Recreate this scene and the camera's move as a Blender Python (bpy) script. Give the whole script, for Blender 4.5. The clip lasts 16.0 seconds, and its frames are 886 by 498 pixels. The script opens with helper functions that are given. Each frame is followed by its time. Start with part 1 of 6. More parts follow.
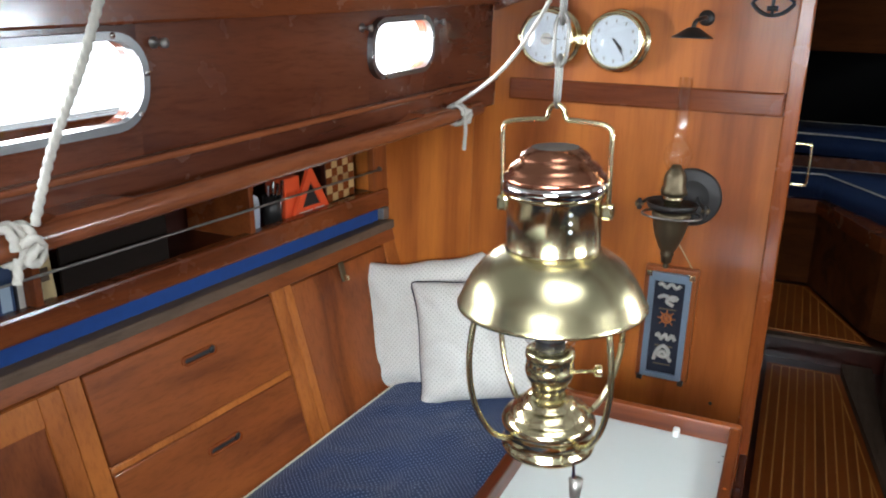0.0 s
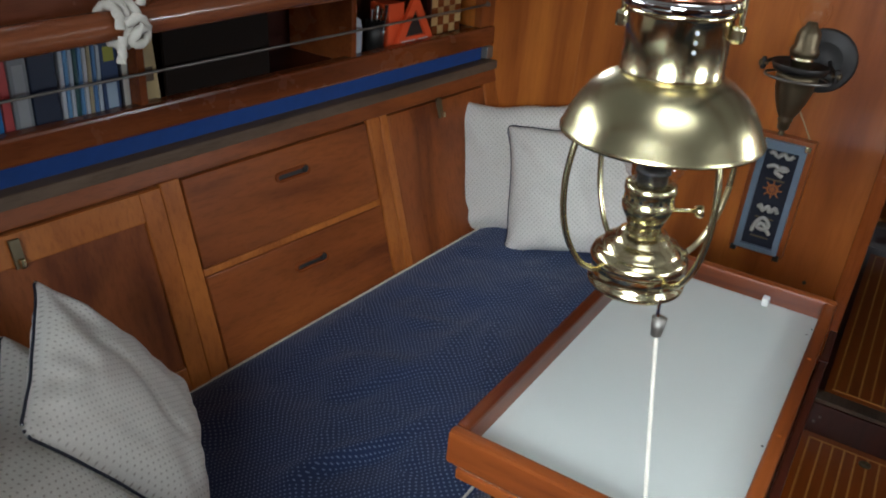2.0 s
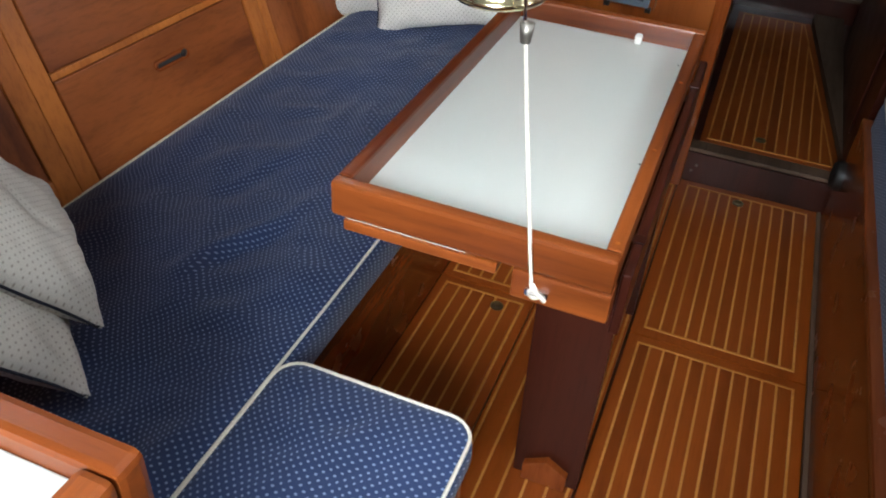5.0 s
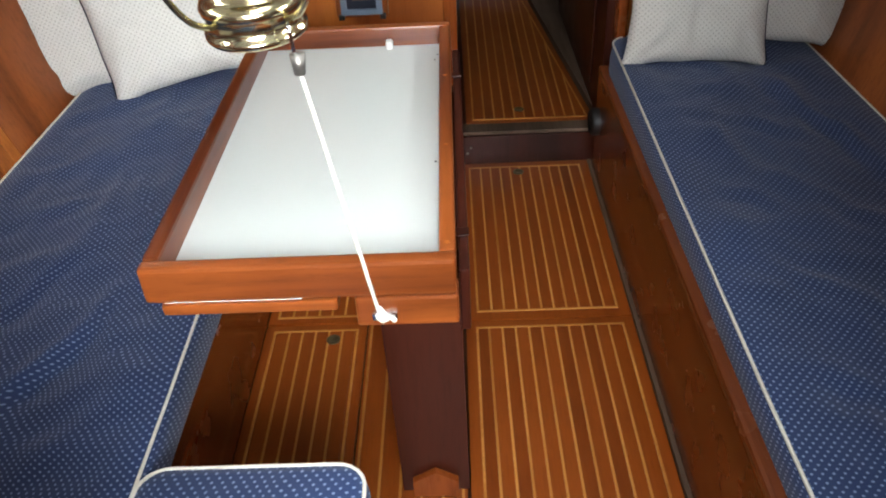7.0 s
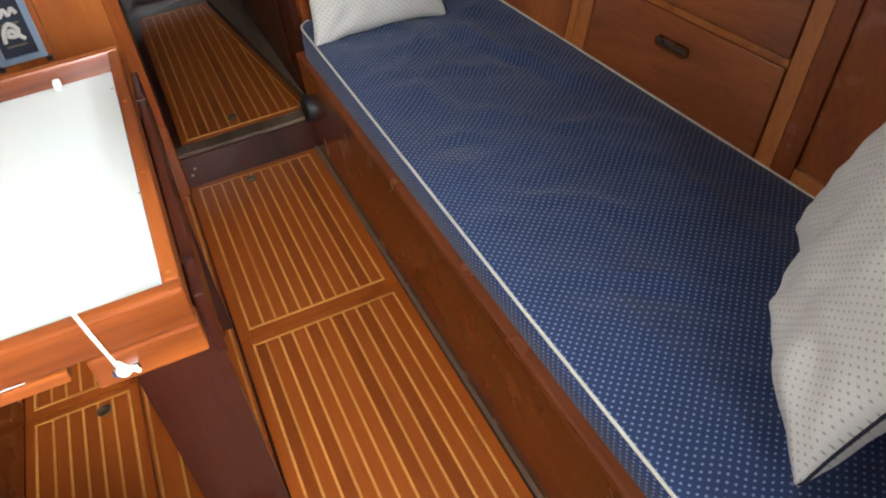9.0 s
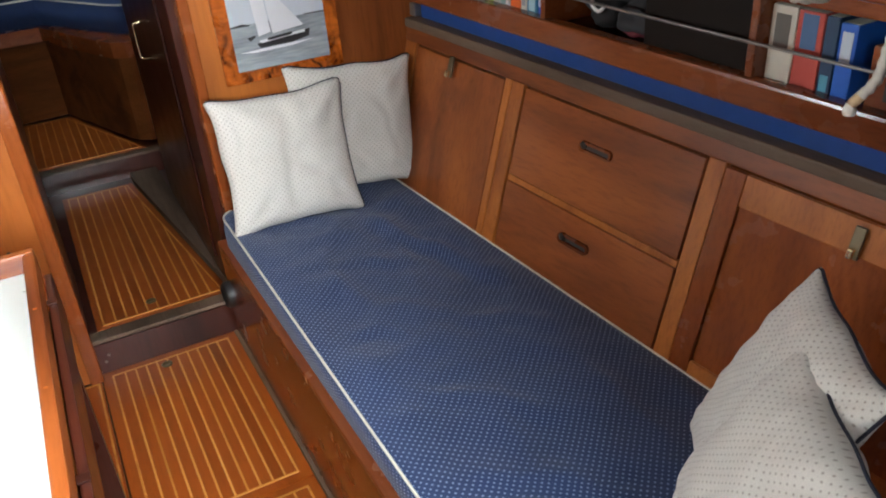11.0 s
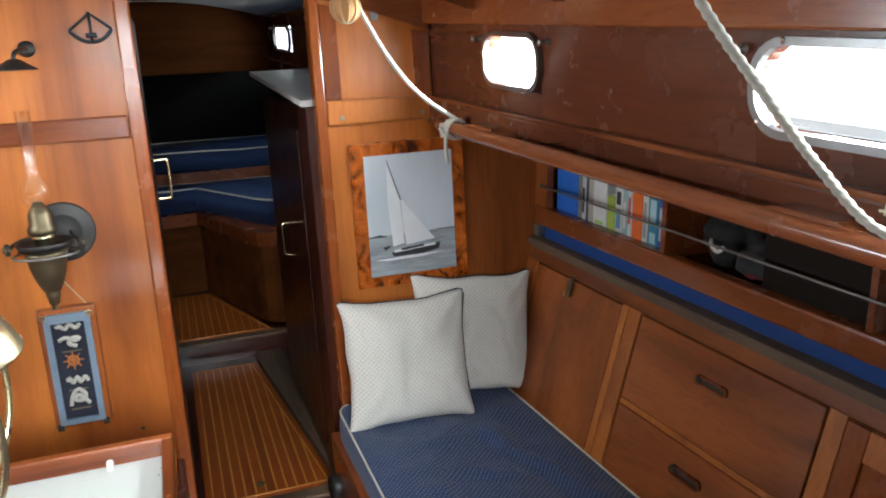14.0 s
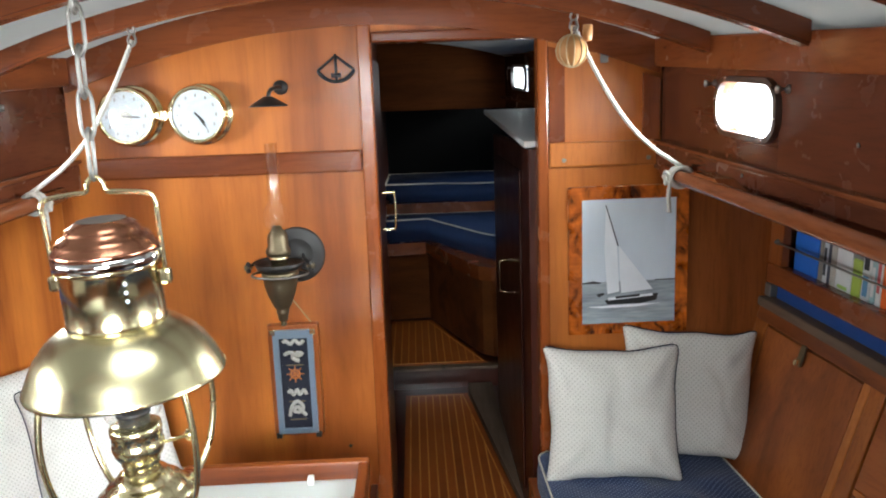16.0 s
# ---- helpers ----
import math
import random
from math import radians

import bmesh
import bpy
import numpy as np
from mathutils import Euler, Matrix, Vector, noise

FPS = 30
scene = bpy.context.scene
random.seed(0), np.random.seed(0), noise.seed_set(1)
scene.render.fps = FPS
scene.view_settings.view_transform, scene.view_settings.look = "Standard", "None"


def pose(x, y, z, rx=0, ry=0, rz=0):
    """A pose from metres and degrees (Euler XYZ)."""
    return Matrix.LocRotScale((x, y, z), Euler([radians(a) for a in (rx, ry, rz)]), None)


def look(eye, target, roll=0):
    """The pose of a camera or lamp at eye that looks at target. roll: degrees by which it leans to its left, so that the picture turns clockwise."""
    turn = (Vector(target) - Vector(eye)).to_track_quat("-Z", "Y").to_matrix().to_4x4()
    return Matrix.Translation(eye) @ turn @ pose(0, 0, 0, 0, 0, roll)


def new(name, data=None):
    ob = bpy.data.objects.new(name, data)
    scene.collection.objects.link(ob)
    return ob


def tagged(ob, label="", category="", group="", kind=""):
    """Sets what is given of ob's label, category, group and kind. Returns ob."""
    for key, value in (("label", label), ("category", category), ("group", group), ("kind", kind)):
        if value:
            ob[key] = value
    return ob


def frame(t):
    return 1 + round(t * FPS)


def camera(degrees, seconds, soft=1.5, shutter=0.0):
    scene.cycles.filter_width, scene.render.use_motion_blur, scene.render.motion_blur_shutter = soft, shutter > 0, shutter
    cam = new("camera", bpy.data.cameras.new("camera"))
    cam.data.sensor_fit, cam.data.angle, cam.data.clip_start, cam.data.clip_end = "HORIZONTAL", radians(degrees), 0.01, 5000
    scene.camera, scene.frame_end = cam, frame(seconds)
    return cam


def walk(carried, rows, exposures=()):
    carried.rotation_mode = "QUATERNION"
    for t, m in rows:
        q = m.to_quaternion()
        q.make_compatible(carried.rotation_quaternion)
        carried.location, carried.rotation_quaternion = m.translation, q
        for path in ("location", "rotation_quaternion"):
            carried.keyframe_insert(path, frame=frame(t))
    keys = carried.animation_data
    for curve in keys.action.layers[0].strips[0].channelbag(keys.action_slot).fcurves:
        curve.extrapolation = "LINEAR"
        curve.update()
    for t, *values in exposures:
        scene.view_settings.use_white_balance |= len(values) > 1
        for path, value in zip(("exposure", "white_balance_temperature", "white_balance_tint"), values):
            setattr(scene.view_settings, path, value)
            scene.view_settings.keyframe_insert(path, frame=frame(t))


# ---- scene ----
cam = camera(58.0, 16.0, soft=2.0)
PATH = [
    (0, (0.238, 0.148, 1.622), (-0.529, 1.912, 1.075), 1.9),
    (0.5, (0.226, 0.149, 1.608), (-0.623, 1.85, 0.987), 2.8),
    (0.8, (0.231, 0.152, 1.599), (-0.662, 1.81, 0.927), 3.2),
    (1, (0.219, 0.152, 1.592), (-0.684, 1.791, 0.887), 3.7),
    (1.5, (0.222, 0.154, 1.571), (-0.689, 1.747, 0.775), 4.7),
    (2, (0.23, 0.158, 1.553), (-0.657, 1.718, 0.672), 5.8),
    (2.5, (0.239, 0.16, 1.536), (-0.619, 1.694, 0.581), 7.0),
    (3, (0.248, 0.168, 1.514), (-0.575, 1.676, 0.489), 7.5),
    (3.5, (0.258, 0.168, 1.493), (-0.507, 1.664, 0.408), 7.3),
    (4, (0.277, 0.149, 1.479), (-0.437, 1.64, 0.354), 6.0),
    (4.2, (0.285, 0.143, 1.467), (-0.415, 1.624, 0.319), 5.6),
    (6.3, (0.243, 0.156, 1.402), (0.097, 1.694, 0.131), 0.1),
    (6.5, (0.234, 0.158, 1.406), (0.124, 1.719, 0.161), -0.9),
    (7, (0.225, 0.158, 1.419), (0.182, 1.772, 0.24), -2.9),
    (7.5, (0.226, 0.15, 1.418), (0.313, 1.772, 0.251), -5.1),
    (8, (0.241, 0.152, 1.4), (0.506, 1.726, 0.195), -8.2),
    (8.5, (0.27, 0.156, 1.391), (0.666, 1.68, 0.158), -9.1),
    (9, (0.289, 0.16, 1.393), (0.775, 1.653, 0.155), -9.0),
    (9.5, (0.31, 0.157, 1.412), (0.88, 1.665, 0.228), -8.3),
    (10, (0.329, 0.154, 1.439), (0.971, 1.699, 0.343), -7.5),
    (10.2, (0.339, 0.157, 1.453), (1.005, 1.711, 0.383), -7.2),
    (12.3, (0.336, 0.097, 1.533), (1.195, 1.768, 0.849), -4.2),
    (12.5, (0.335, 0.095, 1.546), (1.191, 1.778, 0.887), -4.4),
    (13, (0.321, 0.093, 1.566), (1.141, 1.819, 0.973), -4.3),
    (13.5, (0.308, 0.096, 1.586), (1.046, 1.877, 1.055), -3.7),
    (14, (0.294, 0.096, 1.597), (0.91, 1.937, 1.113), -3.0),
    (14.5, (0.321, 0.087, 1.602), (0.772, 1.98, 1.139), -2.6),
    (15, (0.338, 0.098, 1.607), (0.63, 2.028, 1.175), -2.3),
    (15.5, (0.36, 0.109, 1.612), (0.517, 2.063, 1.216), -2.2),
    (16, (0.358, 0.12, 1.611), (0.418, 2.084, 1.237), -2.0),
]
walk(cam, [(t, look(eye, target, roll)) for t, eye, target, roll in PATH],
     [(0.0, -0.15, 6120, 8), (0.5, -0.38, 6120, 8), (1.0, -0.58, 6100, 8), (2.0, -0.98, 6150, 8), (3.5, -0.7, 6150, 7), (4.2, -0.88, 6150, 7), (5.3, -0.2, 6400, 10), (6.3, -0.05, 6400, 10), (7.0, -0.05, 6450, 10), (7.5, -0.2, 6500, 10), (8.1, -0.25, 6450, 10), (8.8, 0.3, 6450, 10), (10.2, 0.9, 6450, 10), (11.3, 0.9, 6380, 8), (12.5, 0.9, 6300, 6), (13.0, 0.8, 6300, 6), (14.0, 0.5, 6280, 6), (15.0, 0.2, 6380, 6), (16.0, 0.45, 6330, 6)])

# ---- light ----
world = bpy.data.worlds.new("sky")
scene.world = world
world.use_nodes = True
wn = world.node_tree.nodes
sky = wn.new("ShaderNodeTexSky")
sky.sky_type = "NISHITA"
sky.sun_disc = False
sky.sun_elevation, sky.sun_rotation = radians(24), radians(101)
wn["Background"].inputs["Strength"].default_value = 0.06
world.node_tree.links.new(sky.outputs[0], wn["Background"].inputs["Color"])


def area_lamp(name, place, target, sx, sy, watts, colour=(1, 1, 1), spread=180):
    d = bpy.data.lights.new(name, "AREA")
    d.shape, d.size, d.size_y, d.energy, d.color = "RECTANGLE", sx, sy, watts, colour
    d.spread = radians(spread)
    ob = new(name, d)
    ob.matrix_world = look(place, target)
    return ob


sun = new("sun", bpy.data.lights.new("sun", "SUN"))
sun.data.energy, sun.data.angle, sun.data.color = 1.5, radians(12), (1, 0.97, 0.93)
sun.matrix_world = look((1.165 + 3.9, 2.03 - 0.74, 1.55 + 1.75), (1.165, 2.03, 1.55))

# daylight that falls through the open companionway
area_lamp("companionway_daylight", (0.24, -0.70, 1.62), (-0.36, 2.1, 0.36), 0.8, 0.6, 17.5, (0.91, 0.96, 1.0), 66)
# lamp added under the closed roof to brighten floor and table; hatch assumed
area_lamp("hatch_daylight", (0.24, 0.70, 1.88), (0.20, 0.96, 0), 0.45, 0.45, 2.4, (0.92, 0.97, 1.0), 74)


# ---- materials ----
def mat(name):
    m = bpy.data.materials.new(name)
    m.use_nodes = True
    return m, m.node_tree.nodes, m.node_tree.links, m.node_tree.nodes["Principled BSDF"]


def ramp(n, l, src, stops):
    r = n.new("ShaderNodeValToRGB")
    els = r.color_ramp.elements
    while len(els) < len(stops):
        els.new(0.5)
    for e, (p, c) in zip(els, stops):
        e.position, e.color = p, (*c, 1)
    l.new(src, r.inputs[0])
    return r.outputs[0]


def mix(n, l, fac, a, b, blend="MIX"):
    m = n.new("ShaderNodeMix")
    m.data_type, m.blend_type = "RGBA", blend
    for sock, v in ((m.inputs[0], fac), (m.inputs[6], a), (m.inputs[7], b)):
        if isinstance(v, bpy.types.NodeSocket):
            l.new(v, sock)
        else:
            sock.default_value = v if not isinstance(v, tuple) else (*v, 1)
    return m.outputs[2]


def noise_node(n, l, vec, scale, detail=4, rough=0.55, distort=0.0):
    t = n.new("ShaderNodeTexNoise")
    t.inputs["Scale"].default_value, t.inputs["Detail"].default_value = scale, detail
    t.inputs["Roughness"].default_value, t.inputs["Distortion"].default_value = rough, distort
    l.new(vec, t.inputs["Vector"])
    return t.outputs["Fac"]


def coords(n, l, scale=(1, 1, 1), spread=True):
    tc = n.new("ShaderNodeTexCoord")
    mp = n.new("ShaderNodeMapping")
    mp.inputs["Scale"].default_value = scale
    vec = tc.outputs["Object"]
    if spread:
        oi = n.new("ShaderNodeObjectInfo")
        sc = n.new("ShaderNodeVectorMath")
        sc.operation = "SCALE"
        sc.inputs[0].default_value = (7.3, 3.1, 5.7)
        l.new(oi.outputs["Random"], sc.inputs["Scale"])
        ad = n.new("ShaderNodeVectorMath")
        l.new(vec, ad.inputs[0])
        l.new(sc.outputs[0], ad.inputs[1])
        vec = ad.outputs[0]
    l.new(vec, mp.inputs[0])
    return mp.outputs[0]


def bump(n, l, p, height, strength, dist=0.002):
    b = n.new("ShaderNodeBump")
    b.inputs["Strength"].default_value, b.inputs["Distance"].default_value = strength, dist
    l.new(height, b.inputs["Height"])
    l.new(b.outputs[0], p.inputs["Normal"])


GRAIN = {"x": (1.2, 14, 14), "y": (14, 1.2, 14), "z": (14, 14, 1.2)}


def wood(name, dark, light, axis, rough=0.28, fine=1.0, coat=0.35, wear=0.25, pore=0.4, figure=0.42):
    """Varnished timber: broad figure, fine pores along the grain, patchy gloss."""
    m, n, l, p = mat(name)
    vec = coords(n, l, GRAIN[axis])
    fig = noise_node(n, l, vec, figure, 4, 0.5, 0.9)
    col = ramp(n, l, fig, [(0.33, tuple(c * 0.85 for c in dark)), (0.48, tuple((a + b) / 2 for a, b in zip(dark, light))), (0.68, light)])
    pores = noise_node(n, l, coords(n, l, tuple(v * 5 for v in GRAIN[axis])), 1.6 * fine, 6, 0.7)
    fine_col = ramp(n, l, pores, [(0.36, (0.5, 0.42, 0.36)), (0.52, (1, 1, 1))])
    col = mix(n, l, pore, col, fine_col, "MULTIPLY")
    bump(n, l, p, pores, 0.12, 0.0006)
    blot = noise_node(n, l, coords(n, l, (1, 1, 1)), 2.4, 3)
    col = mix(n, l, wear, col, ramp(n, l, blot, [(0.3, (0.55, 0.45, 0.4)), (0.65, (1.15, 1.1, 1.05))]), "MULTIPLY")
    l.new(col, p.inputs["Base Color"])
    gl = noise_node(n, l, coords(n, l, (1, 1, 1)), 9, 4)
    rr = n.new("ShaderNodeMapRange")
    rr.inputs["To Min"].default_value, rr.inputs["To Max"].default_value = rough - 0.08, rough + 0.14
    l.new(gl, rr.inputs["Value"])
    l.new(rr.outputs[0], p.inputs["Roughness"])
    p.inputs["Specular IOR Level"].default_value = 0.28
    p.inputs["Coat Weight"].default_value, p.inputs["Coat Roughness"].default_value = coat * 0.6, 0.12
    return m


def plain(name, colour, rough=0.5, metal=0.0, vary=0.25, scale=18, bumps=0.08, coat=0.0, stain=(0.6, 0.6, 0.6)):
    m, n, l, p = mat(name)
    v = coords(n, l)
    a = noise_node(n, l, v, scale, 5)
    b = noise_node(n, l, v, scale * 0.17, 3)
    col = mix(n, l, vary, colour, ramp(n, l, a, [(0.3, tuple(c * s for c, s in zip(colour, stain))), (0.7, tuple(min(1, c * 1.15) for c in colour))]))
    col = mix(n, l, vary * 0.7, col, ramp(n, l, b, [(0.35, tuple(c * s for c, s in zip(colour, stain))), (0.6, colour)]))
    l.new(col, p.inputs["Base Color"])
    p.inputs["Metallic"].default_value = metal
    rr = n.new("ShaderNodeMapRange")
    rr.inputs["To Min"].default_value, rr.inputs["To Max"].default_value = max(0.02, rough * 0.75), min(1, rough * 1.3)
    l.new(b, rr.inputs["Value"])
    l.new(rr.outputs[0], p.inputs["Roughness"])
    p.inputs["Coat Weight"].default_value = coat
    if bumps:
        bump(n, l, p, a, bumps, 0.001)
    return m


def dotted(name, base, dot, pitch, radius, weave=900, puff=0.15, soft=0.25, shear=1.0, uneven=0.18):
    """Woven cloth with a staggered print of small dots."""
    m, n, l, p = mat(name)
    tc = n.new("ShaderNodeTexCoord")

    def vm(op, a, b=None):
        k = n.new("ShaderNodeVectorMath")
        k.operation = op
        for s, v in ((k.inputs[0], a), (k.inputs[1], b)):
            if v is None:
                continue
            if isinstance(v, bpy.types.NodeSocket):
                l.new(v, s)
            else:
                s.default_value = v
        return k
    cb = n.new("ShaderNodeCombineXYZ")
    l.new(vm("DOT_PRODUCT", tc.outputs["Object"], (1 / pitch, 0, shear / pitch)).outputs["Value"], cb.inputs[0])
    l.new(vm("DOT_PRODUCT", tc.outputs["Object"], (0, 1 / pitch, shear / pitch)).outputs["Value"], cb.inputs[1])
    pt = cb.outputs[0]
    dist = []
    for off in ((0, 0, 0), (0.5, 0.5, 0)):
        fr = vm("FRACTION", vm("ADD", pt, off).outputs[0]).outputs[0]
        dist.append(vm("LENGTH", vm("MULTIPLY", vm("SUBTRACT", fr, (0.5, 0.5, 0)).outputs[0], (1, 1, 0)).outputs[0]).outputs["Value"])
    mn = n.new("ShaderNodeMath")
    mn.operation = "MINIMUM"
    l.new(dist[0], mn.inputs[0])
    l.new(dist[1], mn.inputs[1])
    mask = n.new("ShaderNodeMapRange")
    mask.inputs["From Min"].default_value, mask.inputs["From Max"].default_value = radius / pitch * (1 - soft), radius / pitch * (1 + soft)
    mask.inputs["To Min"].default_value, mask.inputs["To Max"].default_value = 1, 0
    l.new(mn.outputs[0], mask.inputs["Value"])
    v = coords(n, l, spread=False)
    fade = noise_node(n, l, v, 5, 4)
    ground = ramp(n, l, fade, [(0.3, tuple(c * (1 - uneven) for c in base)), (0.7, tuple(c * (1 + 0.8 * uneven) for c in base))])
    th = noise_node(n, l, v, weave, 2)
    ground = mix(n, l, 0.35, ground, ramp(n, l, th, [(0.35, tuple(c * 0.6 for c in base)), (0.7, tuple(c * 1.4 for c in base))]))
    l.new(mix(n, l, mask.outputs[0], ground, dot), p.inputs["Base Color"])
    p.inputs["Roughness"].default_value = 0.85
    p.inputs["Sheen Weight"].default_value = 0.12
    bump(n, l, p, th, puff, 0.001)
    return m


def glass(name, colour=(1, 1, 1)):
    """Thin clear glass: see-through, with a mirror film that grows towards grazing angles."""
    m, n, l, p = mat(name)
    n.remove(p)
    tr, gl, mx, fr = n.new("ShaderNodeBsdfTransparent"), n.new("ShaderNodeBsdfGlossy"), n.new("ShaderNodeMixShader"), n.new("ShaderNodeLayerWeight")
    tr.inputs["Color"].default_value = (*colour, 1)
    gl.inputs["Roughness"].default_value = 0.03
    fr.inputs["Blend"].default_value = 0.5
    pw, sc = n.new("ShaderNodeMath"), n.new("ShaderNodeMapRange")
    pw.operation = "POWER"
    pw.inputs[1].default_value = 4.0
    sc.inputs["To Min"].default_value, sc.inputs["To Max"].default_value = 0.07, 0.6
    l.new(fr.outputs["Facing"], pw.inputs[0])
    l.new(pw.outputs[0], sc.inputs["Value"])
    l.new(sc.outputs[0], mx.inputs[0])
    l.new(tr.outputs[0], mx.inputs[1])
    l.new(gl.outputs[0], mx.inputs[2])
    l.new(mx.outputs[0], n["Material Output"].inputs["Surface"])
    return m


M_BULK = wood("bulkhead_veneer", (0.285, 0.070, 0.012), (0.56, 0.181, 0.032), "z", 0.34, 0.8, 0.25, 0.5, 0.2, 0.34)
M_LOCK = wood("locker_mahogany", (0.155, 0.037, 0.009), (0.33, 0.092, 0.020), "y", 0.34, 1.0, 0.25)
M_LOCKV = wood("locker_mahogany_upright", (0.155, 0.037, 0.009), (0.33, 0.094, 0.021), "z", 0.34, 1.0, 0.25)
M_STILE = wood("pale_stile", (0.31, 0.085, 0.015), (0.48, 0.155, 0.03), "z", 0.34, 1.0, 0.25)
M_TRIM = wood("trim_mahogany", (0.12, 0.029, 0.009), (0.235, 0.064, 0.018), "y", 0.22, 1.0, 0.5)
M_TRIMX = wood("trim_mahogany_athwart", (0.12, 0.027, 0.008), (0.235, 0.060, 0.016), "x", 0.22, 1.0, 0.5)
M_TRIMZ = wood("trim_mahogany_upright", (0.17, 0.036, 0.008), (0.31, 0.080, 0.016), "z", 0.22, 1.0, 0.5)
M_SIDE = wood("cabin_side_mahogany", (0.060, 0.016, 0.008), (0.125, 0.036, 0.016), "y", 0.22, 1.0, 0.4)
# darker than the timber itself, so the fore cabin's shade is in the colour
M_DARK = wood("dark_mahogany_with_shade", (0.022, 0.005, 0.003), (0.056, 0.012, 0.006), "z", 0.3, 1.0, 0.4)
M_FRONT = wood("settee_front_mahogany", (0.12, 0.024, 0.005), (0.23, 0.052, 0.010), "y", 0.22, 1.0, 0.5)
M_RAIL = wood("rail_mahogany", (0.125, 0.036, 0.014), (0.25, 0.077, 0.028), "y", 0.2, 1.0, 0.5)
M_TABLE = wood("table_mahogany", (0.10, 0.020, 0.005), (0.36, 0.096, 0.018), "x", 0.3, 1.0, 0.25, 0.55)
M_TABLEY = wood("table_mahogany_long", (0.10, 0.020, 0.005), (0.36, 0.096, 0.018), "y", 0.3, 1.0, 0.25, 0.55)
M_TEAK = wood("sole_plank_teak", (0.25, 0.053, 0.0065), (0.32, 0.074, 0.009), "y", 0.36, 1.4, 0.1, 0.35, 0.22)
M_HOLLY = wood("sole_holly_strip", (0.50, 0.20, 0.045), (0.64, 0.29, 0.075), "y", 0.35, 1.0, 0.3, 0.1, 0.15)
M_HOLLYX = wood("sole_holly_strip_across", (0.50, 0.20, 0.045), (0.64, 0.29, 0.075), "x", 0.35, 1.0, 0.3)
M_BURL = wood("burl_board", (0.05, 0.006, 0.002), (0.70, 0.17, 0.02), "x", 0.25, 0.6, 0.5)
M_BURL.node_tree.nodes["Mapping"].inputs["Scale"].default_value = (55, 55, 38)
M_GREYWOOD = wood("worn_batten", (0.075, 0.048, 0.030), (0.17, 0.115, 0.078), "y", 0.55, 1.0, 0.0)
M_BRASS = plain("polished_brass", (0.86, 0.76, 0.48), 0.19, 1.0, 0.2, 30, 0.02, stain=(0.8, 0.75, 0.6))
M_SATIN = plain("satin_brass", (0.58, 0.52, 0.32), 0.25, 1.0, 0.25, 24, 0.03, stain=(0.8, 0.75, 0.6))
M_COPPER = plain("copper_cap", (0.50, 0.22, 0.13), 0.24, 1.0, 0.35, 20, 0.03, stain=(0.6, 0.5, 0.5))
M_BRONZE = plain("dark_bronze", (0.16, 0.125, 0.075), 0.42, 0.85, 0.4, 25, 0.1)
M_IRON = plain("blackened_metal", (0.045, 0.042, 0.04), 0.45, 0.7, 0.4, 25, 0.1)
M_STEEL = plain("galvanised_steel", (0.30, 0.28, 0.25), 0.45, 0.9, 0.4, 40, 0.1)
M_CHROME = plain("chrome", (0.85, 0.85, 0.85), 0.08, 1.0, 0.1, 20, 0.0)
M_FRAME = plain("dull_chrome", (0.20, 0.20, 0.20), 0.32, 1.0, 0.3, 25, 0.05)
M_WHITE = plain("white_headliner", (0.72, 0.71, 0.67), 0.5, 0.0, 0.12, 6, 0.05)
M_TOP = plain("white_laminate", (0.57, 0.60, 0.565), 0.22, 0.0, 0.1, 4, 0.0, 0.2, stain=(0.85, 0.85, 0.8))
M_ROPE = plain("white_rope", (0.46, 0.43, 0.37), 0.85, 0.0, 0.4, 120, 0.5)
M_TAN = plain("tan_cord", (0.50, 0.36, 0.20), 0.8, 0.0, 0.35, 120, 0.5)
M_PIPE = plain("white_piping", (0.70, 0.66, 0.56), 0.75, 0.0, 0.3, 200, 0.3)
M_NAVYP = plain("navy_piping", (0.012, 0.014, 0.028), 0.8, 0.0, 0.2, 150, 0.3)
M_BLUE = dotted("blue_dotted_cloth", (0.012, 0.030, 0.095), (0.19, 0.24, 0.37), 0.0165, 0.0022)
M_NAVY = plain("blue_cloth", (0.02, 0.045, 0.13), 0.85, 0.0, 0.3, 90, 0.3)
M_STRIP = plain("bright_blue_canvas", (0.005, 0.044, 0.205), 0.8, 0.0, 0.3, 40, 0.2)
M_PILLOW = dotted("cream_dotted_cloth", (0.66, 0.63, 0.57), (0.36, 0.32, 0.27), 0.0150, 0.0017, 1200, 0.2, 0.4, 0.0, 0.07)
M_BLACK = plain("black_plastic", (0.012, 0.011, 0.010), 0.5, 0.0, 0.3, 20, 0.1)
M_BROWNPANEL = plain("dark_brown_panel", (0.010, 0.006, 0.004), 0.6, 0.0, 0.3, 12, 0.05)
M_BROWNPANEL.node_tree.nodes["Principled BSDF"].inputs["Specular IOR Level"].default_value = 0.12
M_GLASS = glass("clear_glass")
M_DIAL = plain("silvered_dial", (0.52, 0.56, 0.60), 0.4, 0.0, 0.06, 6, 0.0)
M_GREEN = plain("olive_enamel", (0.45, 0.43, 0.27), 0.45, 0.0, 0.15, 12, 0.06)


# ---- building helpers ----
def part(name, bm, material, parent, label="", smooth=False, kind=""):
    me = bpy.data.meshes.new(name)
    bm.to_mesh(me)
    bm.free()
    me.materials.append(material)
    if smooth:
        for f in me.polygons:
            f.use_smooth = True
    ob = new(name, me)
    ob.parent = parent
    return tagged(ob, label, kind=kind)


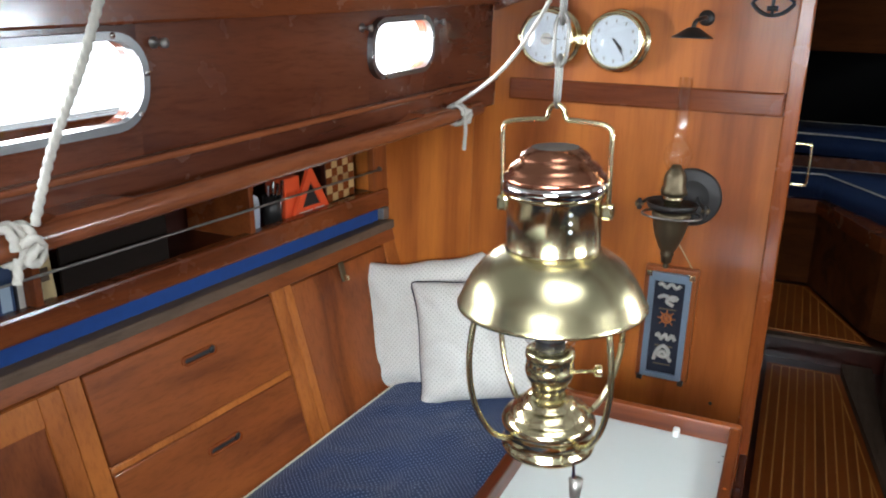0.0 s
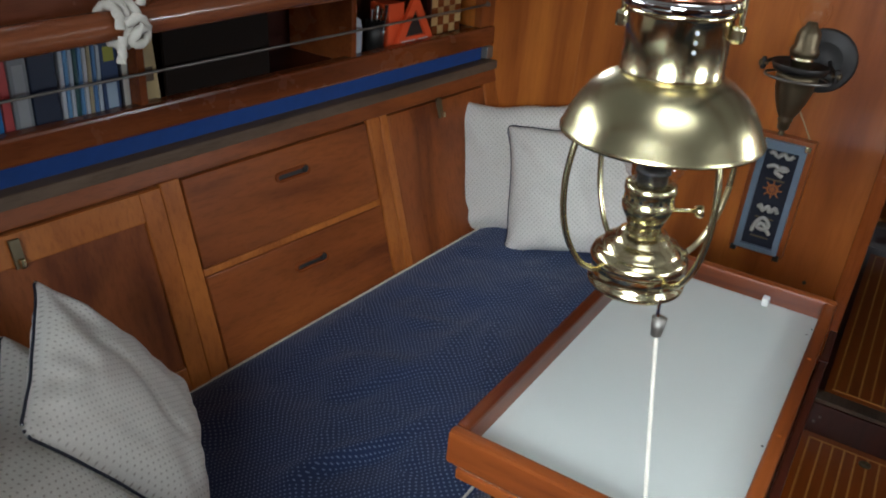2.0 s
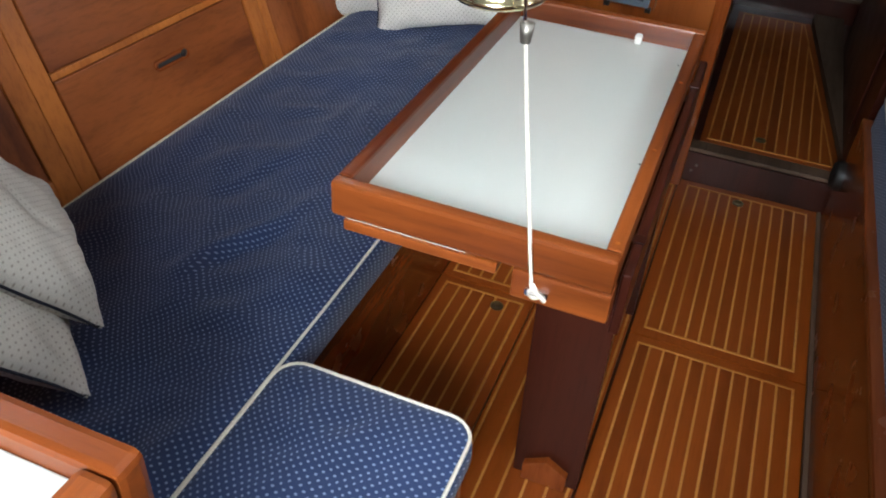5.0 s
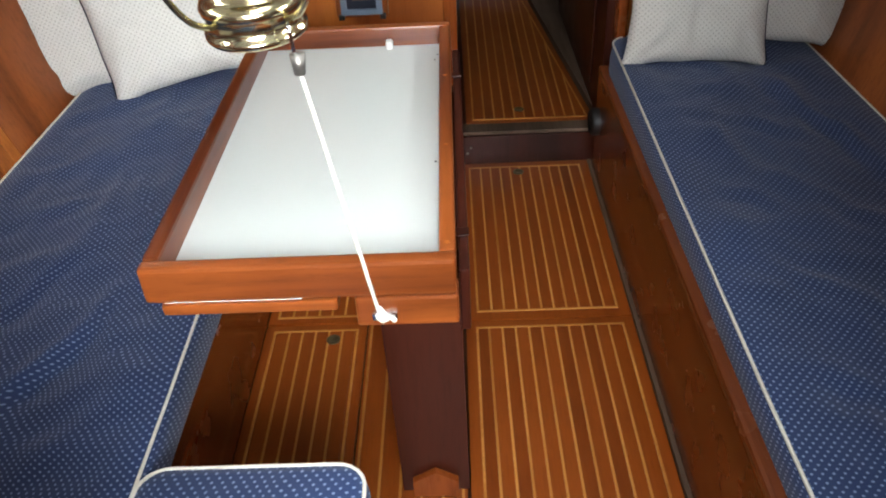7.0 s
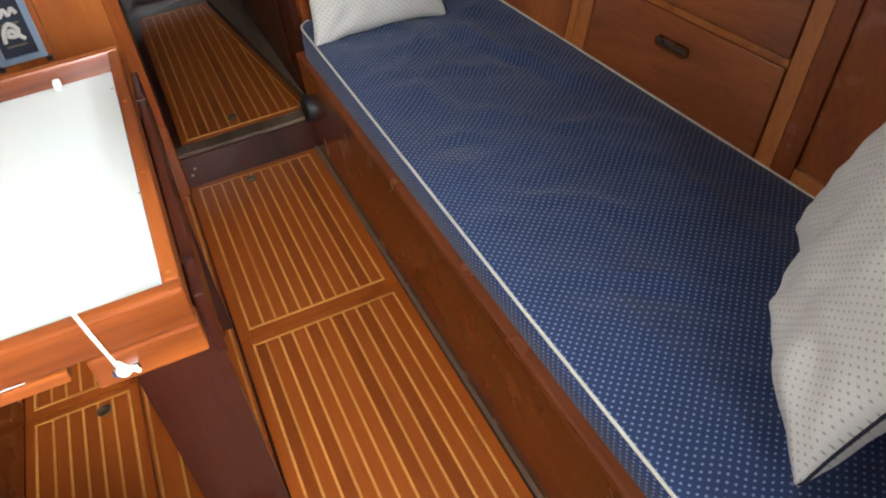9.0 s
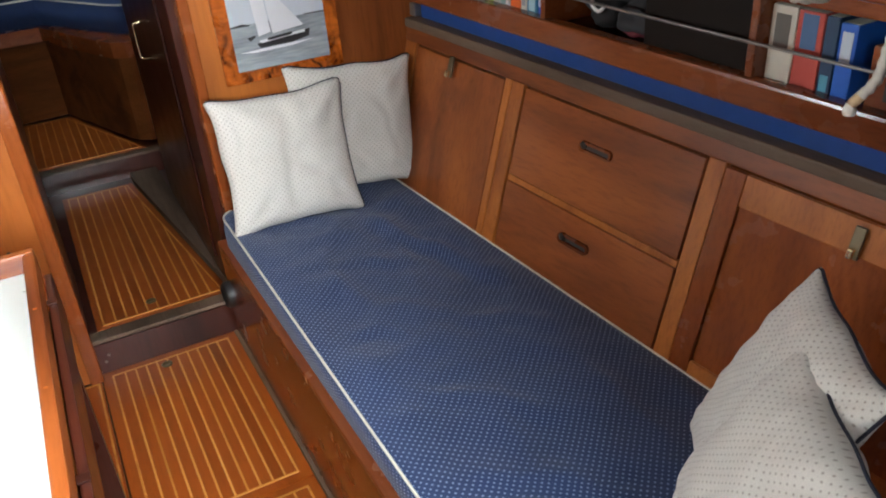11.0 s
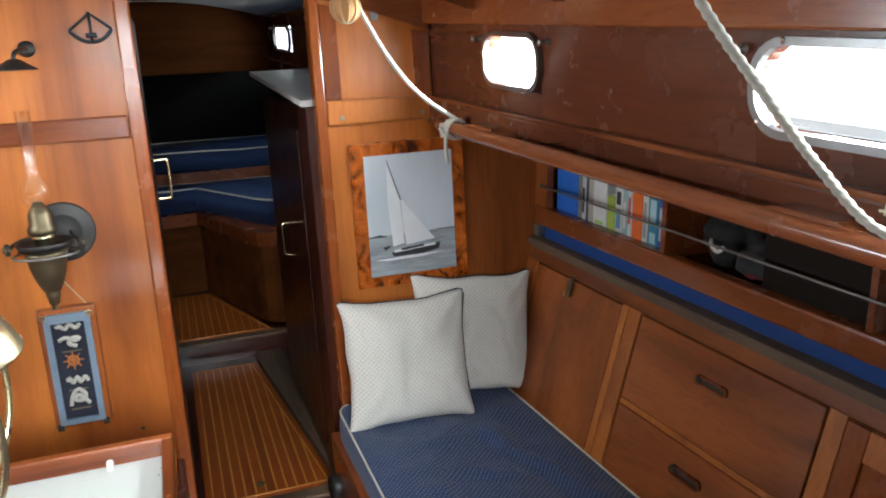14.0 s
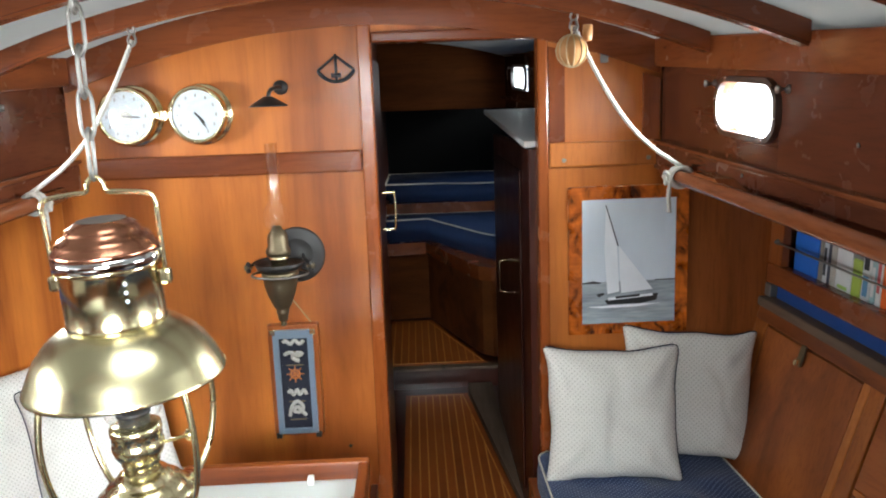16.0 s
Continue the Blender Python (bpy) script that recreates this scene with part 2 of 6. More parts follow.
def thing(name, label, category, group="", kind="", place=(0, 0, 0)):
    ob = new(name)
    ob.empty_display_size = 0.05
    ob.location = place
    return tagged(ob, label, category, group, kind)


def solid(name, bm, material, label, category, group="", kind="", smooth=False):
    ob = part(name, bm, material, None, "", smooth)
    return tagged(ob, label, category, group, kind)


def box(bm, x0, x1, y0, y1, z0, z1, bevel=0.0, f=None, cuts=0):
    """A block, bevelled, subdivided lengthwise if asked, and mapped by f."""
    b = bmesh.new()
    bmesh.ops.create_cube(b, size=1)
    for v in b.verts:
        v.co = Vector((x0 + (v.co.x + 0.5) * (x1 - x0), y0 + (v.co.y + 0.5) * (y1 - y0), z0 + (v.co.z + 0.5) * (z1 - z0)))
    if bevel:
        bmesh.ops.bevel(b, geom=b.edges[:], offset=min(bevel, 0.45 * min(x1 - x0, y1 - y0, z1 - z0)), segments=2, affect="EDGES", profile=0.6)
    if f:
        for v in b.verts:
            v.co = Vector(f(*v.co))
    me = bpy.data.meshes.new("tmp")
    b.to_mesh(me)
    b.free()
    bm.from_mesh(me)
    bpy.data.meshes.remove(me)
    return bm


def boxes(*rows, bevel=0.003, f=None):
    bm = bmesh.new()
    for r in rows:
        box(bm, *r, bevel=bevel, f=f)
    return bm


def lathe(profile, centre=(0, 0, 0), segs=40, m=None):
    """A turned form from (radius, height) rows."""
    bm = bmesh.new()
    rings = []
    for r, h in profile:
        if r < 1e-5:
            rings.append([bm.verts.new((0, 0, h))])
        else:
            rings.append([bm.verts.new((r * math.cos(2 * math.pi * i / segs), r * math.sin(2 * math.pi * i / segs), h)) for i in range(segs)])
    for a, b in zip(rings, rings[1:]):
        for i in range(segs):
            j = (i + 1) % segs
            if len(a) == 1 and len(b) == 1:
                continue
            if len(a) == 1:
                bm.faces.new((a[0], b[j], b[i]))
            elif len(b) == 1:
                bm.faces.new((a[i], a[j], b[0]))
            else:
                bm.faces.new((a[i], a[j], b[j], b[i]))
    bmesh.ops.recalc_face_normals(bm, faces=bm.faces[:])
    bmesh.ops.transform(bm, matrix=Matrix.Translation(centre) @ (m or Matrix()), verts=bm.verts[:])
    return bm


def smooth_path(pts, per=6, closed=False):
    """Catmull-Rom points through the given ones."""
    p = [Vector(q) for q in pts]
    out = []
    k = len(p)
    for i in range(k if closed else k - 1):
        a, b, c, d = (p[(i - 1) % k], p[i], p[(i + 1) % k], p[(i + 2) % k]) if closed else (p[max(i - 1, 0)], p[i], p[i + 1], p[min(i + 2, k - 1)])
        for s in range(per):
            t = s / per
            out.append(0.5 * ((2 * b) + (c - a) * t + (2 * a - 5 * b + 4 * c - d) * t * t + (3 * b - a - 3 * c + d) * t ** 3))
    if not closed:
        out.append(p[-1])
    return out


def tube(pts, r, sides=8, closed=False, bm=None, lay=0.0):
    """A round rod along points; lay > 0 gives it the strands of a rope."""
    bm = bm or bmesh.new()
    pts = [Vector(p) for p in pts]
    if lay:
        fine = [pts[0]]
        for a, b in zip(pts, pts[1:]):
            k = max(1, int((b - a).length / (r * 0.34)))
            fine += [a.lerp(b, i / k) for i in range(1, k + 1)]
        pts = fine
    k = len(pts)
    rings, up, run = [], Vector((0.13, 0.21, 0.97)), 0.0
    for i, p in enumerate(pts):
        a = pts[(i - 1) % k] if closed or i else p
        b = pts[(i + 1) % k] if closed or i < k - 1 else p
        d = (b - a).normalized()
        if i:
            run += (p - pts[i - 1]).length
        e = up - d * up.dot(d)
        if e.length < 1e-4:
            e = d.orthogonal()
        e.normalize()
        up = e
        g = d.cross(e)
        ring = []
        for s in range(sides):
            an = 2 * math.pi * s / sides
            rr = r * (0.98 + 0.18 * math.cos(3 * an + run * lay)) if lay else r
            ring.append(bm.verts.new(p + (e * math.cos(an) + g * math.sin(an)) * rr))
        rings.append(ring)
    for i in range(k if closed else k - 1):
        a, b = rings[i], rings[(i + 1) % k]
        for s in range(sides):
            bm.faces.new((a[s], a[(s + 1) % sides], b[(s + 1) % sides], b[s]))
    if not closed:
        bm.faces.new(rings[0][::-1])
        bm.faces.new(rings[-1])
    return bm


def sheet(fn, nu, nv, thick=0.0):
    """A grid fn(s, t) over 0..1, with thickness downwards along its normals if asked."""
    bm = bmesh.new()
    g = [[bm.verts.new(fn(i / nu, j / nv)) for j in range(nv + 1)] for i in range(nu + 1)]
    for i in range(nu):
        for j in range(nv):
            bm.faces.new((g[i][j], g[i + 1][j], g[i + 1][j + 1], g[i][j + 1]))
    if thick:
        bmesh.ops.solidify(bm, geom=bm.faces[:], thickness=thick)
    return bm


def outline(points, depth, f):
    """A flat outline of (a, b) points, given thickness along c; f maps (a, b, c)."""
    bm = bmesh.new()
    lo = [bm.verts.new(f(a, b, 0)) for a, b in points]
    hi = [bm.verts.new(f(a, b, depth)) for a, b in points]
    bm.faces.new(lo[::-1])
    bm.faces.new(hi)
    k = len(points)
    for i in range(k):
        bm.faces.new((lo[i], lo[(i + 1) % k], hi[(i + 1) % k], hi[i]))
    bmesh.ops.recalc_face_normals(bm, faces=bm.faces[:])
    return bm


def ring_outline(outer, inner, depth, f):
    bm = bmesh.new()
    k = len(outer)
    v = [[bm.verts.new(f(a, b, c)) for a, b in row] for c in (0, depth) for row in (outer, inner)]
    for i in range(k):
        j = (i + 1) % k
        bm.faces.new((v[0][i], v[0][j], v[1][j], v[1][i]))
        bm.faces.new((v[2][i], v[2][j], v[3][j], v[3][i]))
        bm.faces.new((v[0][i], v[0][j], v[2][j], v[2][i]))
        bm.faces.new((v[1][i], v[1][j], v[3][j], v[3][i]))
    bmesh.ops.recalc_face_normals(bm, faces=bm.faces[:])
    return bm


def rounded(hw, hh, r, ca=0.0, cb=0.0, per=6):
    pts = []
    for k, (sx, sy) in enumerate(((1, 1), (-1, 1), (-1, -1), (1, -1))):
        for i in range(per + 1):
            an = math.pi / 2 * (k + i / per)
            pts.append((ca + sx * (hw - r) + r * math.cos(an), cb + sy * (hh - r) + r * math.sin(an)))
    return pts


# ---- plan of the cabin (metres): x to starboard, y forward, z up from the sole ----
MID = 0.22          # centreline
BULK = 2.57         # aft face of the main bulkhead
AFT = -0.75         # aft end of the saloon


def roof(x):
    return 1.857 - 0.215 * (x - MID) ** 2


def side_map(side):
    """(w inboard of the locker face, y, v) to the world; locker faces flare outwards, taper forward and rise with the sheer."""
    def f(w, y, v):
        z = v + 0.06 * (y - 1.7)
        lean = 0.3 * (min(v, 0.88) - 0.7) + 0.05 * max(0.0, v - 0.88)
        if side > 0:
            return Vector((1.505 - 0.11 * (y - 1.7) + lean - w, y, z))
        return Vector((-1.115 + 0.16 * (y - 1.7) - lean + w, y, z))
    return f


def cabin_map(side):
    """(w inboard of the cabin side, y, v) to the world."""
    def f(w, y, v):
        x = 0.893 + 0.08 * (BULK - y) - w
        return Vector((MID + side * x, y, v + 0.055 * (y - 1.7)))
    return f


# ---- structure ----
def strip_wall(x_list, bottom, top, y0, y1):
    """An upright athwartships board between two curves over x."""
    bm = bmesh.new()
    cols = [[bm.verts.new((x, y, z)) for y in (y0, y1) for z in (bottom(x), top(x))] for x in x_list]
    for a, b in zip(cols, cols[1:]):
        bm.faces.new((a[0], b[0], b[1], a[1]))
        bm.faces.new((a[2], a[3], b[3], b[2]))
        bm.faces.new((a[1], b[1], b[3], a[3]))
        bm.faces.new((a[0], a[2], b[2], b[0]))
    bm.faces.new((cols[0][0], cols[0][1], cols[0][3], cols[0][2]))
    bm.faces.new((cols[-1][0], cols[-1][2], cols[-1][3], cols[-1][1]))
    bmesh.ops.recalc_face_normals(bm, faces=bm.faces[:])
    return bm


def span(a, b, k):
    return [a + (b - a) * i / k for i in range(k + 1)]


DOOR_L, DOOR_R, DOOR_T = 0.239, 0.735, 1.785
bulkhead = thing("wall_forward", "orange varnished mahogany bulkhead with an open doorway", "bulkhead", kind="structure")
part("panel", strip_wall(span(-0.72, DOOR_L, 12), lambda x: 0, lambda x: roof(x) + 0.063, BULK, BULK + 0.035), M_BULK, bulkhead)
part("panel", strip_wall(span(-1.75, -0.721, 3), lambda x: 0, lambda x: 1.405, BULK, BULK + 0.035), M_BULK, bulkhead)
part("panel", strip_wall(span(DOOR_R, 1.16, 8), lambda x: 0, lambda x: roof(x) + 0.063, BULK, BULK + 0.035), M_BULK, bulkhead)
# outboard starboard panel: darker mahogany colour stands in for its shadow
part("panel", strip_wall(span(1.161, 2.1, 3), lambda x: 0, lambda x: 1.405, BULK, BULK + 0.035), M_LOCKV, bulkhead)
part("panel", strip_wall(span(DOOR_L, DOOR_R, 8), lambda x: DOOR_T, lambda x: roof(x) + 0.063, BULK, BULK + 0.035), M_BULK, bulkhead)
# frame of the doorway
part("door_post", boxes((0.198, 0.240, BULK - 0.018, BULK + 0.05, 0, 1.83), bevel=0.006), M_TRIMZ, bulkhead)
part("door_post", boxes((0.733, 0.765, BULK - 0.018, BULK + 0.05, 0, 1.83), bevel=0.006), M_TRIMZ, bulkhead)
part("door_head", boxes((0.2405, 0.7325, BULK - 0.018, BULK + 0.05, 1.774, 1.806), bevel=0.006), M_TRIMX, bulkhead)
# trims on the bulkhead
part("trim_board", boxes((-0.60, 0.196, BULK - 0.022, BULK, 1.398, 1.463), bevel=0.006), M_TRIMX, bulkhead, "dark mahogany trim board")
part("trim_board", boxes((0.767, 1.110, BULK - 0.022, BULK, 1.386, 1.461), bevel=0.006), M_STILE, bulkhead, "pale mahogany trim board")
for x in (0.81, 1.07):
    part("bolt", lathe([(0.007, 0), (0.007, 0.003), (0, 0.004)], (x, BULK - 0.022, 1.408), 12, pose(0, 0, 0, 90)), M_STEEL, bulkhead)
part("stile", strip_wall(span(0.767, 0.815, 2), lambda x: 1.4625, lambda x: roof(x) - 0.045, BULK - 0.014, BULK), M_TRIMZ, bulkhead)
part("stile", strip_wall(span(1.055, 1.105, 2), lambda x: 1.4625, lambda x: roof(x) - 0.045, BULK - 0.014, BULK), M_TRIMZ, bulkhead)
part("arched_trim", strip_wall(span(-0.66, 1.10, 30), lambda x: roof(x) - 0.03, lambda x: roof(x) + 0.063, BULK - 0.026, BULK - 0.001), M_TRIMX, bulkhead)
part("screw_hole", lathe([(0.006, 0), (0.006, 0.002), (0, 0.0022)], (0.110, BULK, 0.505), 12, pose(0, 0, 0, 90)), M_BLACK, bulkhead)

# cabin sides with portlights cut through
LIGHTS = ((2.028, 1.541, 0.142, 0.064, 0.050), (0.93, 1.541, 0.262, 0.070, 0.060))


def cabin_side(side, name):
    f = cabin_map(side)
    ob = thing(name, "dark red mahogany cabin side with portlights", "cabin side", kind="structure")
    y_edges = [BULK]
    for cy, cv, hw, hh, r in LIGHTS:
        y_edges += [cy + hw, cy - hw]
    y_edges.append(AFT)
    lo, hi, t = 1.37, 1.66, 0.03
    for a, b in zip(y_edges[0::2], y_edges[1::2]):
        part("planking", boxes((-t, 0, b, a, lo, hi), bevel=0, f=f), M_SIDE, ob)
    for cy, cv, hw, hh, r in LIGHTS:
        for sgn in (1, -1):
            pts = [(cy + hw, hi if sgn > 0 else lo), (cy - hw, hi if sgn > 0 else lo)]
            half = [p for p in rounded(hw, hh, r, cy, cv) if (p[1] - cv) * sgn >= 0]
            half.sort(key=lambda p: p[0])
            pts += half
            part("planking", outline(pts, t, lambda a, b2, c: f(-c, a, b2)), M_SIDE, ob)
    part("beam_shelf", boxes((0.0, 0.035, AFT, BULK - 0.03, 1.632, 1.715), bevel=0.005, f=f), M_TRIM, ob)
    part("lower_carlin", boxes((-0.02, 0.022, AFT, BULK - 0.002, 1.325, 1.402), bevel=0.006, f=f), M_SIDE, ob)
    part("ledge", boxes((0.0, 0.030, AFT, BULK - 0.002, 1.4025, 1.414), bevel=0.004, f=f), M_RAIL, ob)
    part("side_deck", boxes((-0.75, -0.022, AFT, BULK - 0.002, 1.335, 1.36), bevel=0.0, f=f), M_WHITE, ob, "white side deck")
    return ob


cabin_side(1, "wall_starboard")
cabin_side(-1, "wall_port")


def portlight(side, cy, cv, hw, hh, r, name):
    f = cabin_map(side)
    ob = thing(name, "oval portlight with a chromed frame, daylight outside", "portlight", "portlights", "structure")
    part("frame", ring_outline(rounded(hw + 0.010, hh + 0.010, r + 0.010, cy, cv), rounded(hw - 0.004, hh - 0.004, r - 0.004, cy, cv), 0.014, lambda a, b, c: f(c + 0.0005, a, b)), M_FRAME, ob, "chromed frame")
    for a, b in rounded(hw + 0.004, hh + 0.004, r + 0.004, cy, cv, 2)[::2]:
        part("bolt", lathe([(0.0055, 0), (0.0055, 0.002), (0.003, 0.004), (0, 0.0045)], f(0.0145, a, b), 10, pose(0, 0, 0, 0, -90 * side)), M_CHROME, ob, smooth=True)
    pane = part("pane", outline(rounded(hw - 0.001, hh - 0.001, r, cy, cv), 0.004, lambda a, b, c: f(c - 0.012, a, b)), M_GLASS, ob, "clear glass pane")
    pane.visible_shadow = False
    for k in (-1, 1):
        c = f(0.0, cy + k * (hw + 0.035), cv + hh * 0.82)
        part("catch", lathe([(0.010, 0), (0.010, 0.004), (0.004, 0.006), (0.004, 0.018), (0.008, 0.020), (0.009, 0.028), (0, 0.03)], c, 12, pose(0, 0, 0, 0, -90 * side, 0)), M_STEEL, ob, smooth=True)
    return ob


k = 0
for side in (1, -1):
    for row in LIGHTS:
        k += 1
        portlight(side, *row, "window_%d" % k)
        f = cabin_map(side)
        t = f(1.0, row[0], row[1] - (0.80 if side > 0 else 0.32))
        area_lamp("portlight_daylight", f(-0.072, row[0], row[1]), t, row[2] * 1.8, row[3] * 1.8, (19.0 if side > 0 else 11.5) * (1.0 if row[0] > 1.5 else 0.62), (0.92, 0.97, 1.0))

# headliner, unbroken from the after wall to the bulkhead
ceil = solid("ceiling", sheet(lambda s, t: Vector((-0.78 + 2.0 * s, AFT - 0.05 + (BULK + 0.05 - AFT) * t, roof(-0.78 + 2.0 * s) + 0.062)), 24, 1, 0.02), M_WHITE, "white painted headliner between deck beams", "ceiling", kind="structure", smooth=True)
for y in (2.187, 1.74, 1.29, 0.45, -0.02, -0.5):
    hw = 0.86 + 0.08 * (BULK - y)
    bm = strip_wall(span(MID - hw, MID + hw, 26), lambda x: roof(x) + 0.012, lambda x: roof(x) + 0.066, y - 0.024, y + 0.024)
    bmesh.ops.bevel(bm, geom=[e for e in bm.edges if e.calc_length() > 0.03 and abs(e.verts[0].co.y - e.verts[1].co.y) < 1e-5 and e.verts[0].co.z < roof(e.verts[0].co.x) + 0.03 and e.verts[1].co.z < roof(e.verts[1].co.x) + 0.03], offset=0.006, segments=2, affect="EDGES")
    solid("deck_beam", bm, M_TRIMX, "varnished curved mahogany deck beam", "deck beam", "deck beams", "structure")

# bright overcast haze outside the portlights
M_HAZE, hn, hl, hp = mat("bright_haze")
hp.inputs["Emission Color"].default_value, hp.inputs["Emission Strength"].default_value = (0.93, 0.97, 1.0, 1), 3.0
for x in (-2.8, 3.2):
    solid("backdrop", boxes((x, x + 0.02, -6, 30, -2, 2.4), bevel=0), M_HAZE, "bright white overcast haze outside the boat", "sky", kind="structure")

# closing walls: hull, its colour darkened for shade; aft end; fore cabin
solid("wall_hull_starboard", boxes((2.05, 2.09, AFT - 0.05, 2.56, -0.1, 1.30), bevel=0), M_DARK, "hull lining behind the lockers with shade in its colour", "hull", kind="structure")
solid("wall_hull_port", boxes((-1.70, -1.66, AFT - 0.05, 2.56, -0.1, 1.30), bevel=0), M_DARK, "hull lining behind the lockers with shade in its colour", "hull", kind="structure")
# unseen after wall, added to close the saloon and tint the brass reflections
solid("wall_aft", boxes((-1.7, -0.25, AFT - 0.09, AFT - 0.055, 0, 1.9), (0.70, 2.1, AFT - 0.09, AFT - 0.055, 0, 1.9), (-0.25, 0.70, AFT - 0.09, AFT - 0.055, 0, 0.85), bevel=0), M_LOCKV, "unseen mahogany after bulkhead with an open companionway", "bulkhead", kind="structure")

# ---- cabin sole ----
SOLE_L, SOLE_R = -0.30, 0.69
solid("floor", boxes((-1.7, 2.1, AFT - 0.06, 2.62, -0.05, -0.012), bevel=0), M_DARK, "dark timber bearers below the cabin sole", "floor", kind="structure")


def sole_panel(name, corners, z, pitch, label, latch=None, frame=0.022, parent_kind="structure"):
    """A sole hatch: teak planks with pale strips between, framed by a pale line and a teak border. corners: xl, xr at the aft and forward ends, y0, y1."""
    xl0, xr0, xl1, xr1, y0, y1 = corners
    ob = thing(name, label, "floor panel", "sole panels", parent_kind)

    def edge(y, left):
        s = (y - y0) / (y1 - y0)
        return (xl0 + (xl1 - xl0) * s) if left else (xr0 + (xr1 - xr0) * s)

    def strip(xa, xb, ya, yb, za, zb):
        """Planks run fore and aft; cut off by the slanting side of the panel."""
        def top(x):
            lim = yb
            if abs(xr1 - xr0) > 0.01 and x > min(xr0, xr1) - frame:
                lim = min(yb, y0 + (x + frame - xr0) / (xr1 - xr0) * (y1 - y0))
            return max(lim, ya + 0.005)
        b = bmesh.new()
        vs = [b.verts.new(c) for c in ((xa, ya, za), (xb, ya, za), (xb, top(xb), za), (xa, top(xa), za), (xa, ya, zb), (xb, ya, zb), (xb, top(xb), zb), (xa, top(xa), zb))]
        for q in ((0, 3, 2, 1), (4, 5, 6, 7), (0, 1, 5, 4), (1, 2, 6, 5), (2, 3, 7, 6), (3, 0, 4, 7)):
            b.faces.new([vs[i] for i in q])
        return b
    # border boards
    part("border", outline([(xl0, y0), (xr0, y0), (xr1, y1), (xl1, y1)], 0.010, lambda a, b, c: Vector((a, b, z - 0.012 + c))), M_TEAK, ob)
    part("pale_line", ring_outline([(xl0 + frame, y0 + frame), (xr0 - frame, y0 + frame), (xr1 - frame, y1 - frame), (xl1 + frame, y1 - frame)],
                                   [(xl0 + frame + 0.006, y0 + frame + 0.006), (xr0 - frame - 0.006, y0 + frame + 0.006), (xr1 - frame - 0.006, y1 - frame - 0.006), (xl1 + frame + 0.006, y1 - frame - 0.006)], 0.0030, lambda a, b, c: Vector((a, b, z - 0.002 + c))), M_HOLLYX, ob, "pale inlaid line")
    a, e = xl0 + frame + 0.007, max(xr0, xr1) - frame - 0.007
    count = max(2, round((e - a) / pitch))
    step = (e - a) / count
    for i in range(count):
        part("plank", strip(a + i * step + 0.003, a + (i + 1) * step - 0.003, y0 + frame + 0.007, y1 - frame - 0.007, z - 0.012, z), M_TEAK, ob)
        if i:
            part("pale_strip", strip(a + i * step - 0.0029, a + i * step + 0.0029, y0 + frame + 0.007, y1 - frame - 0.007, z - 0.012, z + 0.0006), M_HOLLY, ob)
    if latch:
        lx, ly = latch
        part("lift_ring", lathe([(0.0, 0), (0.018, 0), (0.018, 0.003), (0.013, 0.004), (0.012, 0.002), (0, 0.002)], (lx, ly, z + 0.0008), 20), M_BRONZE, ob, "bronze lift ring", smooth=True)
    return ob


sole_panel("sole_panel", (0.234, 0.676, 0.234, 0.680, 1.776, 2.604), 0, 0.0352, "varnished teak and holly sole hatch before the step", (0.434, 2.532), frame=0.030)
sole_panel("sole_panel", (0.226, 0.672, 0.234, 0.676, 0.35, 1.771), 0, 0.0352, "varnished teak and holly sole panel beside the table", frame=0.026)
sole_panel("sole_panel", (-0.30, -0.03, -0.30, -0.03, 1.05, 1.775), 0, 0.034, "shaded teak and holly sole hatch under the table", (-0.116, 1.712))
sole_panel("sole_panel", (-0.30, -0.03, -0.30, -0.03, 1.782, 2.56), 0, 0.034, "shaded teak and holly sole panel under the table")
sole_panel("sole_panel", (-0.026, 0.222, -0.026, 0.230, 1.05, 2.56), 0, 0.05, "teak and holly sole strip at the table leg", frame=0.006)
sole_panel("sole_panel", (-0.30, 0.222, -0.30, 0.222, AFT, 1.045), 0, 0.05, "teak and holly sole panel below the return seat")
part("threshold_strip", boxes((0.678, 0.690, 0.35, 2.60, -0.008, 0.005), bevel=0.002), M_GREYWOOD, bpy.data.objects["floor"])

# step and passage forward
step = thing("floor_step", "worn dark step with a grey edge at the doorway", "step", kind="structure")
part("riser", boxes((0.236, 0.70, 2.606, 2.63, -0.01, 0.105), bevel=0.002), M_DARK, step)
part("nosing", boxes((0.236, 0.705, 2.612, 2.674, 0.105, 0.119), bevel=0.004), M_GREYWOOD, step, "worn grey nosing")
part("subfloor", boxes((0.10, 1.1, 2.632, 4.15, 0.06, 0.104), bevel=0), M_DARK, step)
for x, z in ((0.275, 0.062), (0.262, 0.04)):
    part("screw", lathe([(0.005, 0), (0.005, 0.003), (0, 0.004)], (x, 2.606, z), 10, pose(0, 0, 0, 90)), M_STEEL, step)
sole_panel("sole_panel", (0.262, 0.710, 0.262, 0.575, 2.678, 4.0), 0.119, 0.0365, "teak and holly passage hatch, tapering forward", (0.453, 2.768))


